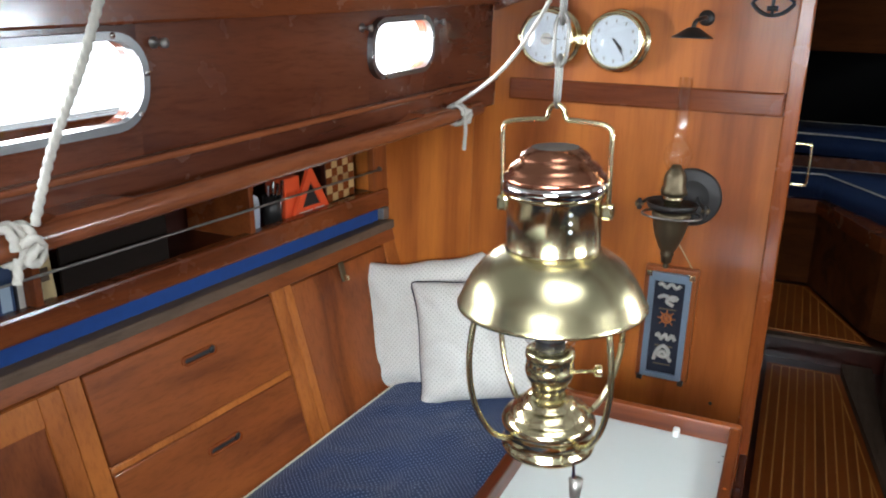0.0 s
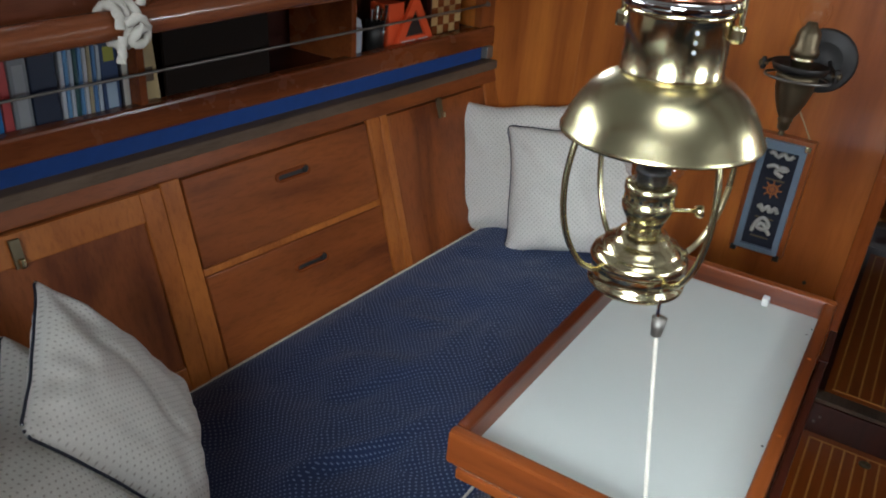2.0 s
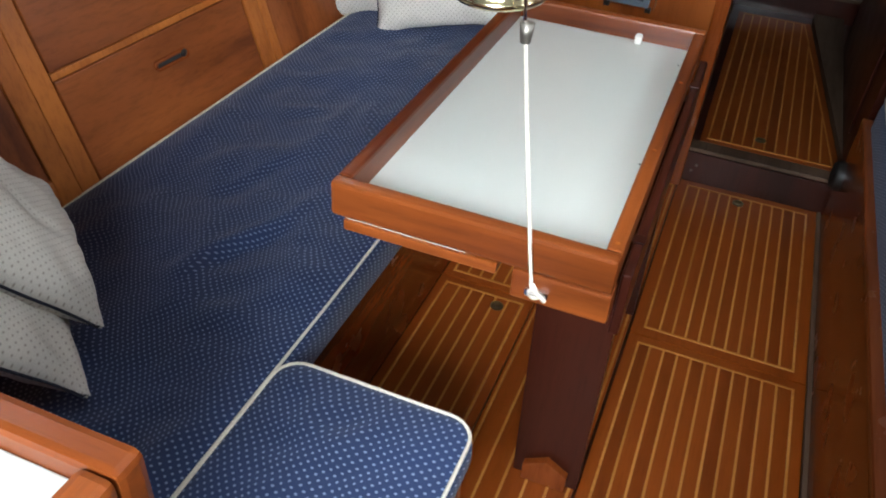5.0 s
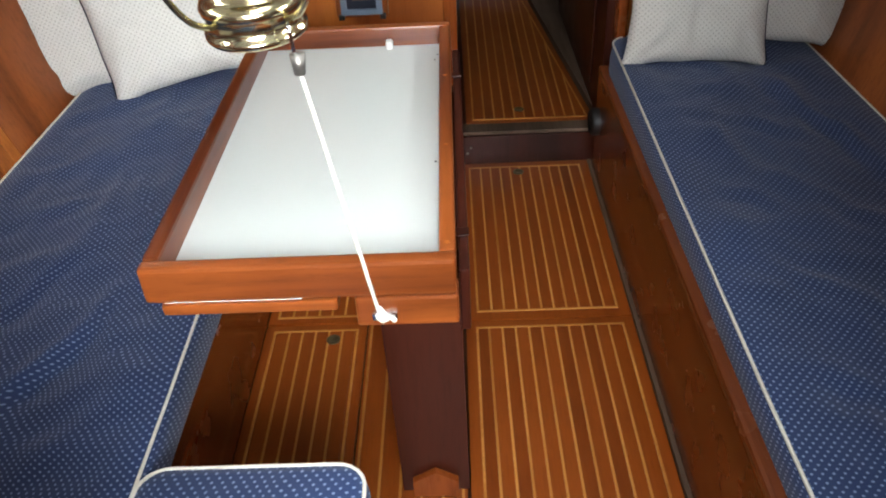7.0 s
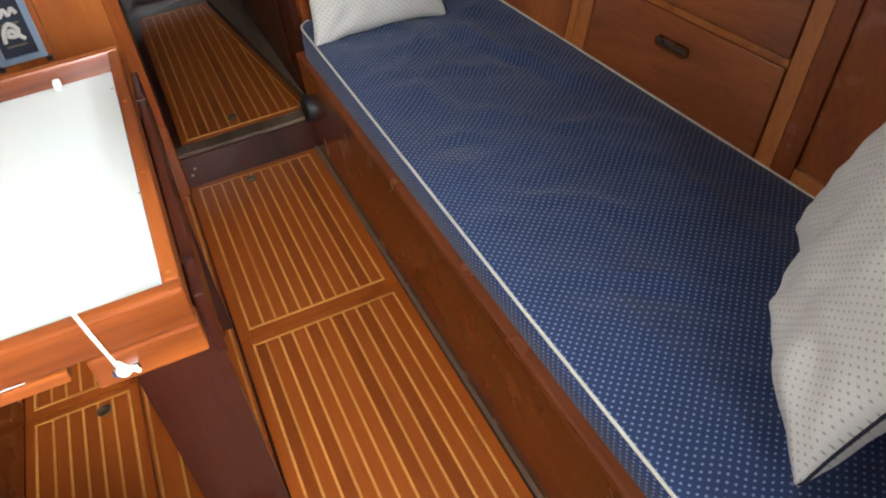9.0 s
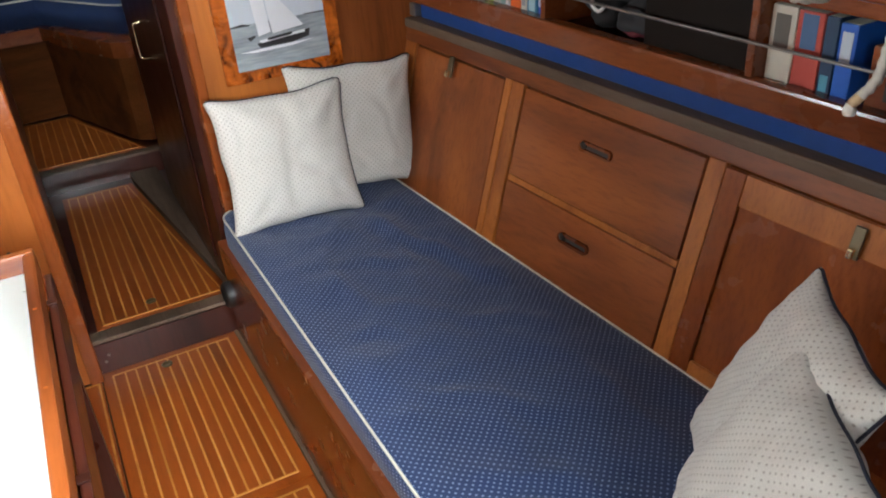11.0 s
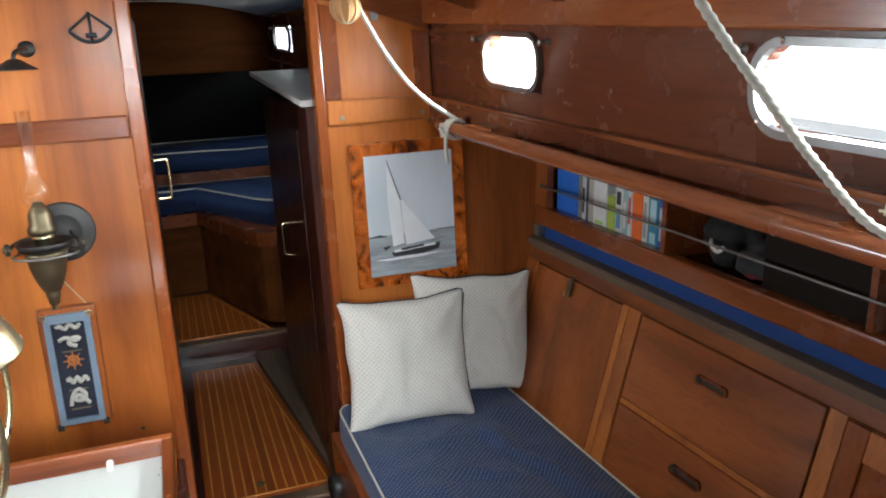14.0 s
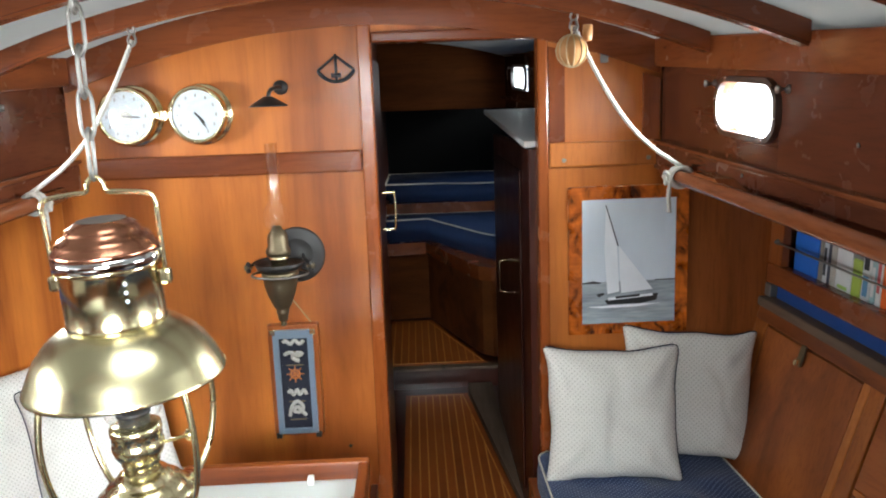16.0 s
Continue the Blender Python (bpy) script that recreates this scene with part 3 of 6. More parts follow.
# ---- settees ----
FOLDS = ((1.096, 2.29, 1.27, 1.76, 0.020, 0.024), (0.86, 2.06, 1.12, 1.95, 0.014, 0.02), (0.82, 1.45, 1.10, 1.22, 0.012, 0.022), (0.84, 1.15, 1.10, 0.95, 0.014, 0.022), (1.0, 1.70, 1.25, 1.55, 0.010, 0.02), (0.80, 1.75, 0.95, 1.60, 0.008, 0.018),
         (-0.63, 1.08, -0.46, 1.47, 0.014, 0.022), (-0.80, 1.35, -0.55, 1.62, 0.010, 0.02), (-0.42, 1.55, -0.60, 1.95, 0.012, 0.022), (-0.85, 1.75, -0.6, 1.80, 0.010, 0.02))
def cushion(name, label, corners, z0, z1, piping=True, nx=40, ny=110, seed=0.0, back=None, fall0=0.09, fall1=0.06, rise=0.0, R=0.07):
    """Seat cushion: corners are (xl, xr) at the aft and forward ends, y0, y1; soft edges, dents and creases on top, a white cord round the upper edge."""
    xl0, xr0, xl1, xr1, y0, y1 = corners
    ob = thing(name, label, "cushion", "settee cushions")
    r = 0.028

    def plan(s, t):
        y = y0 + (y1 - y0) * t
        a, b = xl0 + (xl1 - xl0) * t, xr0 + (xr1 - xr0) * t
        x = a + (b - a) * s
        # rounded corners
        for ex, ey in ((a, y0), (a, y1), (b, y0), (b, y1)):
            cx, cy = (ex + R if ex == a else ex - R), (ey + R if ey == y0 else ey - R)
            m, n = (x - cx) / R * (-1 if ex == a else 1), (y - cy) / R * (-1 if ey == y0 else 1)
            if 0 < m <= 1.0001 and 0 < n <= 1.0001:
                return Vector((cx + R * m * math.sqrt(1 - n * n / 2) * (-1 if ex == a else 1), cy + R * n * math.sqrt(1 - m * m / 2) * (-1 if ey == y0 else 1), 0))
        return Vector((x, y, 0))

    def top(s, t):
        p = plan(s, t)
        e = min(s * (xr0 - xl0), (1 - s) * (xr0 - xl0), t * (y1 - y0), (1 - t) * (y1 - y0))
        d = max(0.0, 1 - e / 0.10)
        fall = (s if back > 0 else 1 - s) * (fall0 - fall1 * (p.y - 1.3)) if back else 0.0
        lift = rise * max(0.0, min(1.0, (p.y - 1.1) / 1.4))
        q = p * 5.5 + Vector((seed, seed * 0.7, 0))
        fold = 1 - abs(noise.noise(Vector((q.x * 0.55 + q.y * 0.35, q.y * 0.5 - q.x * 0.3, 9.0 + seed))))
        h = 0.013 * noise.noise(q) + 0.010 * fold ** 9 + 0.0045 * noise.noise(q * 2.7) + 0.006 * (1 - abs(noise.noise(Vector((q.x * 1.6, q.y * 3.2, 3.0 + seed))))) ** 5
        # long folds pressed into the cover: start, end, height, width
        for ax, ay, bx, by, hh, ww in FOLDS:
            dx, dy = bx - ax, by - ay
            k = max(0.0, min(1.0, ((p.x - ax) * dx + (p.y - ay) * dy) / (dx * dx + dy * dy)))
            wob = 0.02 * math.sin(7 * k + ax * 20)
            off = ((p.x - ax - k * dx) * dy - (p.y - ay - k * dy) * dx) / math.hypot(dx, dy) + wob * math.sin(math.pi * k)
            along = math.hypot(p.x - ax - k * dx, p.y - ay - k * dy)
            if along < 0.15:
                h += hh * math.sin(math.pi * min(1, max(0, 0.04 + 0.92 * k))) * (math.exp(-(off / ww) ** 2) - 0.6 * math.exp(-((off - 1.6 * ww) / (1.3 * ww)) ** 2)) * math.exp(-(max(0, along - abs(off)) / 0.03) ** 2)
        return Vector((p.x, p.y, z1 + lift - fall + (h - 0.004) * (1 - d) - 0.010 * d * d))
    bm = bmesh.new()
    g = [[bm.verts.new(top(i / nx, j / ny)) for j in range(ny + 1)] for i in range(nx + 1)]
    for i in range(nx):
        for j in range(ny):
            bm.faces.new((g[i][j], g[i + 1][j], g[i + 1][j + 1], g[i][j + 1]))
    rim = [g[i][0] for i in range(nx + 1)] + [g[nx][j] for j in range(1, ny + 1)] + [g[i][ny] for i in range(nx - 1, -1, -1)] + [g[0][j] for j in range(ny - 1, 0, -1)]
    low = []
    for dz, out in ((0.35, 0.006), (0.75, 0.006), (1.0, 0.0)):
        row = []
        for v in rim:
            c = Vector(((xl0 + xr0) / 2, (y0 + y1) / 2, 0))
            x_mid = (v.co.x - c.x) / max(1e-6, (xr0 - xl0) / 2)
            y_mid = (v.co.y - c.y) / ((y1 - y0) / 2)
            n = Vector((math.copysign(1, x_mid) if abs(x_mid) > 0.97 else 0, math.copysign(1, y_mid) if abs(y_mid) > 0.99 else 0, 0))
            row.append(bm.verts.new((v.co.x + n.x * out, v.co.y + n.y * out, v.co.z + (min(z0, v.co.z - 0.06) - v.co.z) * dz)))
        low.append(row)
    k = len(rim)
    for a, b in zip([rim] + low, low):
        for i in range(k):
            bm.faces.new((a[i], b[i], b[(i + 1) % k], a[(i + 1) % k]))
    bmesh.ops.recalc_face_normals(bm, faces=bm.faces[:])
    cord = [v.co.copy() + Vector((0, 0, 0.001)) for v in rim]
    part("cover", bm, M_BLUE, ob, smooth=True)
    if piping:
        part("piping", tube(cord[::1], 0.0033, 6, True), M_PIPE, ob, "white corded piping", smooth=True)
    return ob


cushion("settee_cushion", "navy blue dotted settee cushion with white piping", (0.722, 1.570, 0.714, 1.300, 0.02, 2.562), 0.335, 0.440, seed=2.0, back=1, fall0=0.090, fall1=0.058, rise=0.030)
cushion("settee_cushion", "navy blue dotted settee cushion with white piping", (-1.262, -0.281, -0.853, -0.281, 0.02, 2.562), 0.335, 0.440, seed=7.0, back=-1, fall0=0.120, fall1=0.095, rise=0.028)
cushion("seat_cushion", "short navy dotted return-seat cushion with white piping", (-0.279, 0.07, -0.279, 0.07, 0.40, 0.958), 0.372, 0.440, nx=22, ny=34, seed=11.0, R=0.045)


def settee_base(name, x_face, out, y0, y1, label):
    ob = thing(name, label, "settee base", "settee bases", "structure")
    a, b = sorted((x_face, x_face + out * 0.03))
    part("front_board", boxes((a, b, y0, y1, -0.005, 0.340), bevel=0.004), M_FRONT, ob)
    a, b = sorted((x_face - out * 0.003, x_face + out * 0.05))
    part("top_rail", boxes((a, b, y0, y1, 0.3405, 0.368), bevel=0.008), M_TRIM, ob, "rounded dark top rail")
    a, b = sorted((x_face + out * 0.03, x_face + out * 0.78))
    part("seat_board", boxes((a, b, y0, y1, 0.20, 0.225), bevel=0), M_DARK, ob)
    return ob


settee_base("settee_base", 0.690, 1, -0.0, 2.565, "varnished mahogany settee front beside the walkway")
settee_base("settee_base", -0.302, -1, -0.0, 2.565, "varnished mahogany settee front below the table")
ob = thing("return_seat_base", "mahogany base below the return seat", "settee base", "settee bases", "structure")
part("front_board", boxes((-0.275, 0.06, 0.915, 0.938, 0, 0.366), bevel=0.004), M_LOCK, ob)
part("side_board", boxes((0.036, 0.06, 0.30, 0.914, 0, 0.366), bevel=0.004), M_LOCK, ob)


# ---- lockers behind the settees ----
def finger_pull(side, y, v, parent):
    """A routed finger slot with a raised rounded lip."""
    f = side_map(side)
    ob = part("finger_pull", ring_outline(rounded(0.056, 0.0125, 0.0122, y, v), rounded(0.049, 0.0062, 0.006, y, v), 0.007, lambda a, b, c: f(0.0125 + c, a, b)), M_TRIM, parent, "dark varnished finger pull")
    # flat black plate stands in for the shaded depth of the slot
    part("slot", outline(rounded(0.0495, 0.0066, 0.0063, y, v), 0.001, lambda a, b, c: f(0.0128 + c, a, b)), M_BLACK, ob)
    part("thumb_recess", lathe([(0.0, 0.0), (0.0105, 0.0), (0.0115, 0.004), (0.009, 0.0075), (0.0, 0.008)], f(0.0128, y + 0.042, v + 0.001), 18, pose(0, 0, 0, 0, -90 * side)), M_IRON, ob, "round dark metal catch", smooth=True)


def latch(side, y, v, parent):
    f = side_map(side)
    ob = part("latch", boxes((0.022, 0.028, y - 0.011, y + 0.011, v - 0.03, v + 0.03), bevel=0.002, f=f), M_BRONZE, parent, "tarnished brass latch")
    part("thumb_piece", boxes((0.028, 0.040, y - 0.006, y + 0.006, v - 0.026, v - 0.008), bevel=0.003, f=f), M_BRASS, ob)


def locker(side):
    f = side_map(side)
    ob = thing("settee_locker", "mahogany locker front with two drawers and lift-out doors", "locker", "settee lockers", "structure")
    lo, hi = 0.27, 0.83
    Y0, Y1 = 0.02, 2.566
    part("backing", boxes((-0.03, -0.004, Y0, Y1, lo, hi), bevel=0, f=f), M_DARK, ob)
    # stiles, paler than the doors
    if side > 0:
        stiles, d0, d1, div, pull_y, pulls, fwd, aft, latch_y = ((1.962, 2.013), (2.016, 2.044), (1.290, 1.336), (2.505, Y1)), 1.343, 1.954, 0.571, 1.655, (0.743, 0.504), 2.048, 1.287, 2.288
    else:
        stiles, d0, d1, div, pull_y, pulls, fwd, aft, latch_y = ((1.974, 2.020), (2.023, 2.052), (1.313, 1.364), (2.505, Y1)), 1.370, 1.966, 0.585, 1.681, (0.756, 0.514), 2.056, 1.310, 2.265
    for a, b in stiles:
        part("stile", boxes((-0.004, 0.014, a, b, lo, hi), bevel=0.004, f=f), M_STILE, ob)
    part("top_rail", boxes((-0.004, 0.018, Y0, Y1, hi, 0.872), bevel=0.004, f=f), M_LOCK, ob)
    part("drawer_divider", boxes((-0.004, 0.010, d0 - 0.002, d1 + 0.002, div, div + 0.016), bevel=0.002, f=f), M_STILE, ob)
    for v0, v1, h in ((div + 0.019, 0.822, pulls[0]), (0.330, div - 0.002, pulls[1])):
        d = part("drawer", boxes((-0.004, 0.0125, d0, d1, v0, v1), bevel=0.003, f=f), M_LOCK, ob)
        finger_pull(side, pull_y, h, d)
    d = part("locker_door", boxes((-0.004, 0.012, fwd, 2.50, lo, 0.822), bevel=0.003, f=f), M_LOCKV, ob)
    latch(side, latch_y, 0.806, d)
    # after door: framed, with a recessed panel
    # starboard panel and stile are darker than port, holding shade in the colour
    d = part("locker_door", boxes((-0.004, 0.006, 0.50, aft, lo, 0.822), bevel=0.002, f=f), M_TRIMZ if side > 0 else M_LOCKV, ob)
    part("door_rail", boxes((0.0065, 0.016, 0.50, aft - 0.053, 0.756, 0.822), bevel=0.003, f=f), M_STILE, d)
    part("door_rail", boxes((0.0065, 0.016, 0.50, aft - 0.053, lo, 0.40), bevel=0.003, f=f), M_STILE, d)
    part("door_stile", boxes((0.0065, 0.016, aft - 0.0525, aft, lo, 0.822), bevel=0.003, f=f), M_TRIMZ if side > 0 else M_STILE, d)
    latch(side, 0.972, 0.785, d)
    # cap, blue strip, fiddle and book shelf
    part("worn_batten", boxes((-0.02, 0.030, Y0, Y1, 0.872, 0.901), bevel=0.006, f=f), M_GREYWOOD, ob, "worn grey batten")
    part("blue_strip", boxes((-0.032, -0.012, Y0, Y1 - 0.03, 0.895, 0.962), bevel=0.006, f=f), M_STRIP, ob, "bright blue canvas strip")
    part("strip_clip", boxes((-0.012, 0.012, Y1 - 0.035, Y1 - 0.004, 0.905, 0.945), bevel=0.003, f=f), M_STEEL, ob)
    part("fiddle", boxes((-0.03, 0.012, Y0, Y1, 0.948, 1.010), bevel=0.008, f=f), M_TRIM, ob, "varnished fiddle board")
    # shelf recess: near-black timber colour stands in for shade behind the books
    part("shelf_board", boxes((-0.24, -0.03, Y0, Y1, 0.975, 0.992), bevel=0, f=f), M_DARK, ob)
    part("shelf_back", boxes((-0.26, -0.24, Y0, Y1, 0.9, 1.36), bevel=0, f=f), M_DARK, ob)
    part("head_board", boxes((-0.012, 0.008, Y0, Y1, 1.168, 1.40), bevel=0.006, f=f), M_TRIM, ob)
    part("end_post", boxes((-0.02, 0.006, Y1 - 0.07, Y1, 1.0105, 1.1675), bevel=0.003, f=f), M_LOCKV, ob)
    for y in ((1.925, 1.29) if side > 0 else (1.95, 1.318)):
        part("divider", boxes((-0.23, 0.0, y - 0.009, y + 0.009, 0.9925, 1.1675), bevel=0.003, f=f), M_TRIM, ob)
    a, b = (1.595, 1.30) if side > 0 else (1.682, 1.39)
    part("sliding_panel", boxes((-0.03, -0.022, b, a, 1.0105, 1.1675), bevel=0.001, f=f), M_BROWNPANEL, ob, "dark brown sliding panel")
    part("retaining_wire", tube([f(0.016, Y0 + 0.01 + (Y1 - Y0 - 0.06) * i / 12, 1.085) for i in range(13)], 0.0035, 8), M_STEEL, ob, "taut steel retaining wire", smooth=True)
    part("wire_eye", lathe([(0.009, 0), (0.009, 0.004), (0.005, 0.012), (0, 0.014)], f(0.008, Y1 - 0.05, 1.085), 12, pose(0, 0, 0, 0, -90 * side)), M_STEEL, ob)
    return ob


locker(1)
locker(-1)


# ---- grab rails ----
def grab_rail(side):
    f = cabin_map(side)
    ob = thing("grab_rail", "thick varnished mahogany grab rail below the portlights", "grab rail", "grab rails")
    part("rail", tube([f(0.065, y, 1.345) for y in span(0.05, 2.36, 20)], 0.021, 16), M_RAIL, ob, smooth=True)
    for y in (2.10, 1.02, 0.25):
        part("chock", outline([(y - 0.13, 1.352), (y - 0.06, 1.372), (y + 0.06, 1.372), (y + 0.13, 1.352), (y + 0.06, 1.332), (y - 0.06, 1.332)], 0.048, lambda a, b, c: f(0.0225 + c, a, b)), M_RAIL, ob)
    return ob


grab_rail(1)
grab_rail(-1)

# ---- saloon table ----
table = thing("saloon_table", "mahogany saloon table with raised rim and white top", "table")
TX0, TX1, TY0, TY1, TZ = -0.218, 0.219, 1.018, 1.914, 0.768
part("rim", boxes((TX0, TX1, TY0, TY0 + 0.024, TZ - 0.056, TZ + 0.004), bevel=0.006), M_TABLE, table)
part("rim", boxes((TX0, TX1, TY1 - 0.024, TY1, TZ - 0.056, TZ + 0.004), bevel=0.006), M_TABLE, table)
part("rim", boxes((TX0, TX0 + 0.024, TY0 + 0.0245, TY1 - 0.0245, TZ - 0.056, TZ + 0.004), bevel=0.006), M_TABLEY, table)
part("rim", boxes((TX1 - 0.024, TX1, TY0 + 0.0245, TY1 - 0.0245, TZ - 0.056, TZ + 0.004), bevel=0.006), M_TABLEY, table)
part("tabletop", boxes((TX0 + 0.02, TX1 - 0.02, TY0 + 0.02, TY1 - 0.02, TZ - 0.054, TZ - 0.040), bevel=0), M_TOP, table, "white laminate tabletop")
part("folded_leaf", boxes((TX0 + 0.018, 0.05, TY0 + 0.004, TY1 - 0.02, TZ - 0.082, TZ - 0.0625), bevel=0.004), M_TABLE, table)
part("leaf_edge", boxes((TX0 + 0.022, 0.0, TY0 + 0.008, TY0 + 0.03, TZ - 0.062, TZ - 0.0565), bevel=0.001), M_TOP, table, "white edge of the folded leaf")
part("end_block", boxes((0.075, 0.221, TY0 - 0.002, TY0 + 0.04, TZ - 0.108, TZ - 0.0565), bevel=0.005), M_TABLE, table)
# legs, apron and stretcher: near-black colour carries the under-table shade
for y in (1.235, 1.84):
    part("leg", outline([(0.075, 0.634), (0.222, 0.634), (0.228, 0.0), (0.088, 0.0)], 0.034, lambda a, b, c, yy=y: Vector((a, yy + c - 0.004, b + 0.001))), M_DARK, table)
    part("foot_block", outline([(0.110, 0.0), (0.205, 0.0), (0.205, 0.045), (0.158, 0.075), (0.110, 0.045)], 0.016, lambda a, b, c, yy=y: Vector((a, yy - 0.021 + c, b + 0.0015))), M_TRIMZ, table)
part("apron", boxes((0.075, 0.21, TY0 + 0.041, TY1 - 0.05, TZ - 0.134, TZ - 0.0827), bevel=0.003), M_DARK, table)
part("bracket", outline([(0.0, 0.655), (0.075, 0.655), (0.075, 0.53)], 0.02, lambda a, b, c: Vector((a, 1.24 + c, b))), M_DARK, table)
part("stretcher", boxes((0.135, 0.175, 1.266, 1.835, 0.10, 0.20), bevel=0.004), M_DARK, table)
# drop leaf: shade below the rim is put into its dark colour
leaf = part("drop_leaf", boxes((TX1 + 0.003, TX1 + 0.019, TY0 + 0.05, TY1 - 0.03, 0.600, TZ - 0.052), bevel=0.004), M_DARK, table, "narrow mahogany drop leaf with shade in its colour")
for y in (1.16, 1.74):
    part("hinge", boxes((TX1 + 0.0005, TX1 + 0.0205, y - 0.010, y + 0.010, TZ - 0.0515, TZ - 0.048), bevel=0.001), M_DARK, leaf, "small dark hinge")
for x, y in ((0.186, 1.062), (0.181, 1.078), (0.190, 1.074), (0.188, 1.36), (0.184, 1.80), (0.190, 1.83), (-0.02, 1.085)):
    part("screw_hole", lathe([(0.0022, 0), (0.0022, 0.0006), (0, 0.0007)], (x, y, TZ - 0.0398), 8), M_BLACK, table)
for y in (1.06, 1.34, 1.62, 1.88):
    part("plug", lathe([(0.004, 0), (0.004, 0.0008), (0, 0.001)], (TX1 - 0.012, y, TZ + 0.0035), 10), M_STILE, table, "pale wooden plug")
part("peg", boxes((0.075, 0.09, TY1 - 0.05, TY1 - 0.03, TZ - 0.040, TZ - 0.020), bevel=0.004), M_WHITE, table, "small white peg")


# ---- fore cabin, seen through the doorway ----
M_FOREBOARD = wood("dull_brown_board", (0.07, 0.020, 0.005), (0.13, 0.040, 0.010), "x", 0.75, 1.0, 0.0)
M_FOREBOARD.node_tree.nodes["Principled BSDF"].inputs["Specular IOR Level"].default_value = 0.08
# near-black so the forepeak reads as unlit; the shade is in the colour
M_UNLIT = plain("unlit_black", (0.005, 0.005, 0.005), 0.95, 0.0, 0.2, 10, 0.0)
M_UNLIT.node_tree.nodes["Principled BSDF"].inputs["Specular IOR Level"].default_value = 0.05
# door and passage walls: dimness of the cabin put into the timber colour
door = thing("cabin_door", "dark mahogany cabin door standing open forward, shade in its colour, with a brass handle", "door")
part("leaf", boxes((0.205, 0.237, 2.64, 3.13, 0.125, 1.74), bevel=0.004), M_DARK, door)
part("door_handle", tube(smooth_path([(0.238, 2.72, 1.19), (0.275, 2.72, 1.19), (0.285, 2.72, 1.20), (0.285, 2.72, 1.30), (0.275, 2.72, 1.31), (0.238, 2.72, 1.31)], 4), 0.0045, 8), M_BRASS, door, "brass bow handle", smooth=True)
solid("wall_passage_port", boxes((0.10, 0.15, 2.61, 6.2, -0.05, 2.0), bevel=0), M_DARK, "mahogany passage wall with shade in its colour", "wall", kind="structure")
locker_wall = thing("wall_passage_starboard", "mahogany locker wall with a tall door, shade in its colour", "wall", kind="structure")
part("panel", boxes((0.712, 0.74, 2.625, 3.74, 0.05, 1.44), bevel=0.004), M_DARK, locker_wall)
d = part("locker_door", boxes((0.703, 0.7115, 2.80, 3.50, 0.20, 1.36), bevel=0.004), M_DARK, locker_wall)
part("door_handle", tube(smooth_path([(0.702, 3.16, 0.85), (0.675, 3.16, 0.855), (0.670, 3.16, 0.87), (0.670, 3.16, 0.96), (0.675, 3.16, 0.975), (0.702, 3.16, 0.98)], 4), 0.004, 8), M_BRASS, d, "small brass handle", smooth=True)
part("shelf_top", boxes((0.70, 1.12, 2.64, 4.05, 1.442, 1.462), bevel=0.003, f=lambda x, y, z: Vector((x, y, z + 0.055 * (y - 2.6)))), M_WHITE, locker_wall, "white shelf top lit from the portlight")
f = cabin_map(1)
fore_side = thing("wall_fore_starboard", "dark mahogany cabin side in the fore cabin", "cabin side", kind="structure")
for y0, y1, v0, v1 in ((2.61, 4.40, 1.30, 1.80), (4.78, 6.2, 1.30, 1.80), (4.40, 4.78, 1.30, 1.477), (4.40, 4.78, 1.605, 1.80)):
    part("planking", boxes((-0.008, 0, y0, y1, v0, v1), bevel=0, f=f), M_SIDE, fore_side)
part("ledge", boxes((0.0, 0.03, 4.06, 6.1, 1.41, 1.422), bevel=0.003, f=f), M_RAIL, fore_side)
part("beam_shelf", boxes((0.0, 0.03, 2.62, 6.1, 1.66, 1.70), bevel=0.003, f=f), M_TRIM, fore_side)
portlight(1, 4.59, 1.541, 0.17, 0.060, 0.045, "window_5")
solid("ceiling_fore", sheet(lambda s, t: Vector((-0.4 + 1.34 * s, 2.61 + 3.6 * t, roof(-0.4 + 1.34 * s) + 0.05 + 0.05 * t)), 16, 1, 0.02), M_WHITE, "white fore cabin headliner", "ceiling", kind="structure", smooth=True)
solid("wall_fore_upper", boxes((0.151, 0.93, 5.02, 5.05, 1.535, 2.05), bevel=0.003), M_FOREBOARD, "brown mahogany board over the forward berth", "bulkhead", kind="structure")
solid("wall_fore_end", boxes((0.1, 0.83, 6.2, 6.24, 0, 2.1), (0.831, 1.29, 6.2, 6.24, 0, 1.60), bevel=0), M_UNLIT, "near-black forepeak bulkhead with its shade in the colour", "wall", kind="structure")
solid("wall_fore_hull", boxes((1.25, 1.29, 2.62, 6.2, -0.05, 1.44), bevel=0), M_DARK, "hull lining in the fore cabin with shade in its colour", "hull", kind="structure")
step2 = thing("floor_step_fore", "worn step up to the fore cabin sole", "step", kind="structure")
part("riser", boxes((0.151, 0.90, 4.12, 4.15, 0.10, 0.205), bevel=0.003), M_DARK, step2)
part("nosing", boxes((0.151, 0.90, 4.105, 4.16, 0.206, 0.221), bevel=0.004), M_GREYWOOD, step2)
part("subfloor", boxes((0.151, 1.24, 4.161, 6.19, 0.18, 0.207), bevel=0), M_DARK, step2)
sole_panel("sole_panel", (0.17, 0.70, 0.17, 0.42, 4.17, 5.03), 0.221, 0.041, "teak and holly sole in the fore cabin")
part("cover_board", outline([(0.585, 3.98), (0.711, 2.74), (0.711, 4.10), (0.585, 4.10)], 0.03, lambda a, b, c: Vector((a, b, 0.105 + c))), M_GREYWOOD, step)
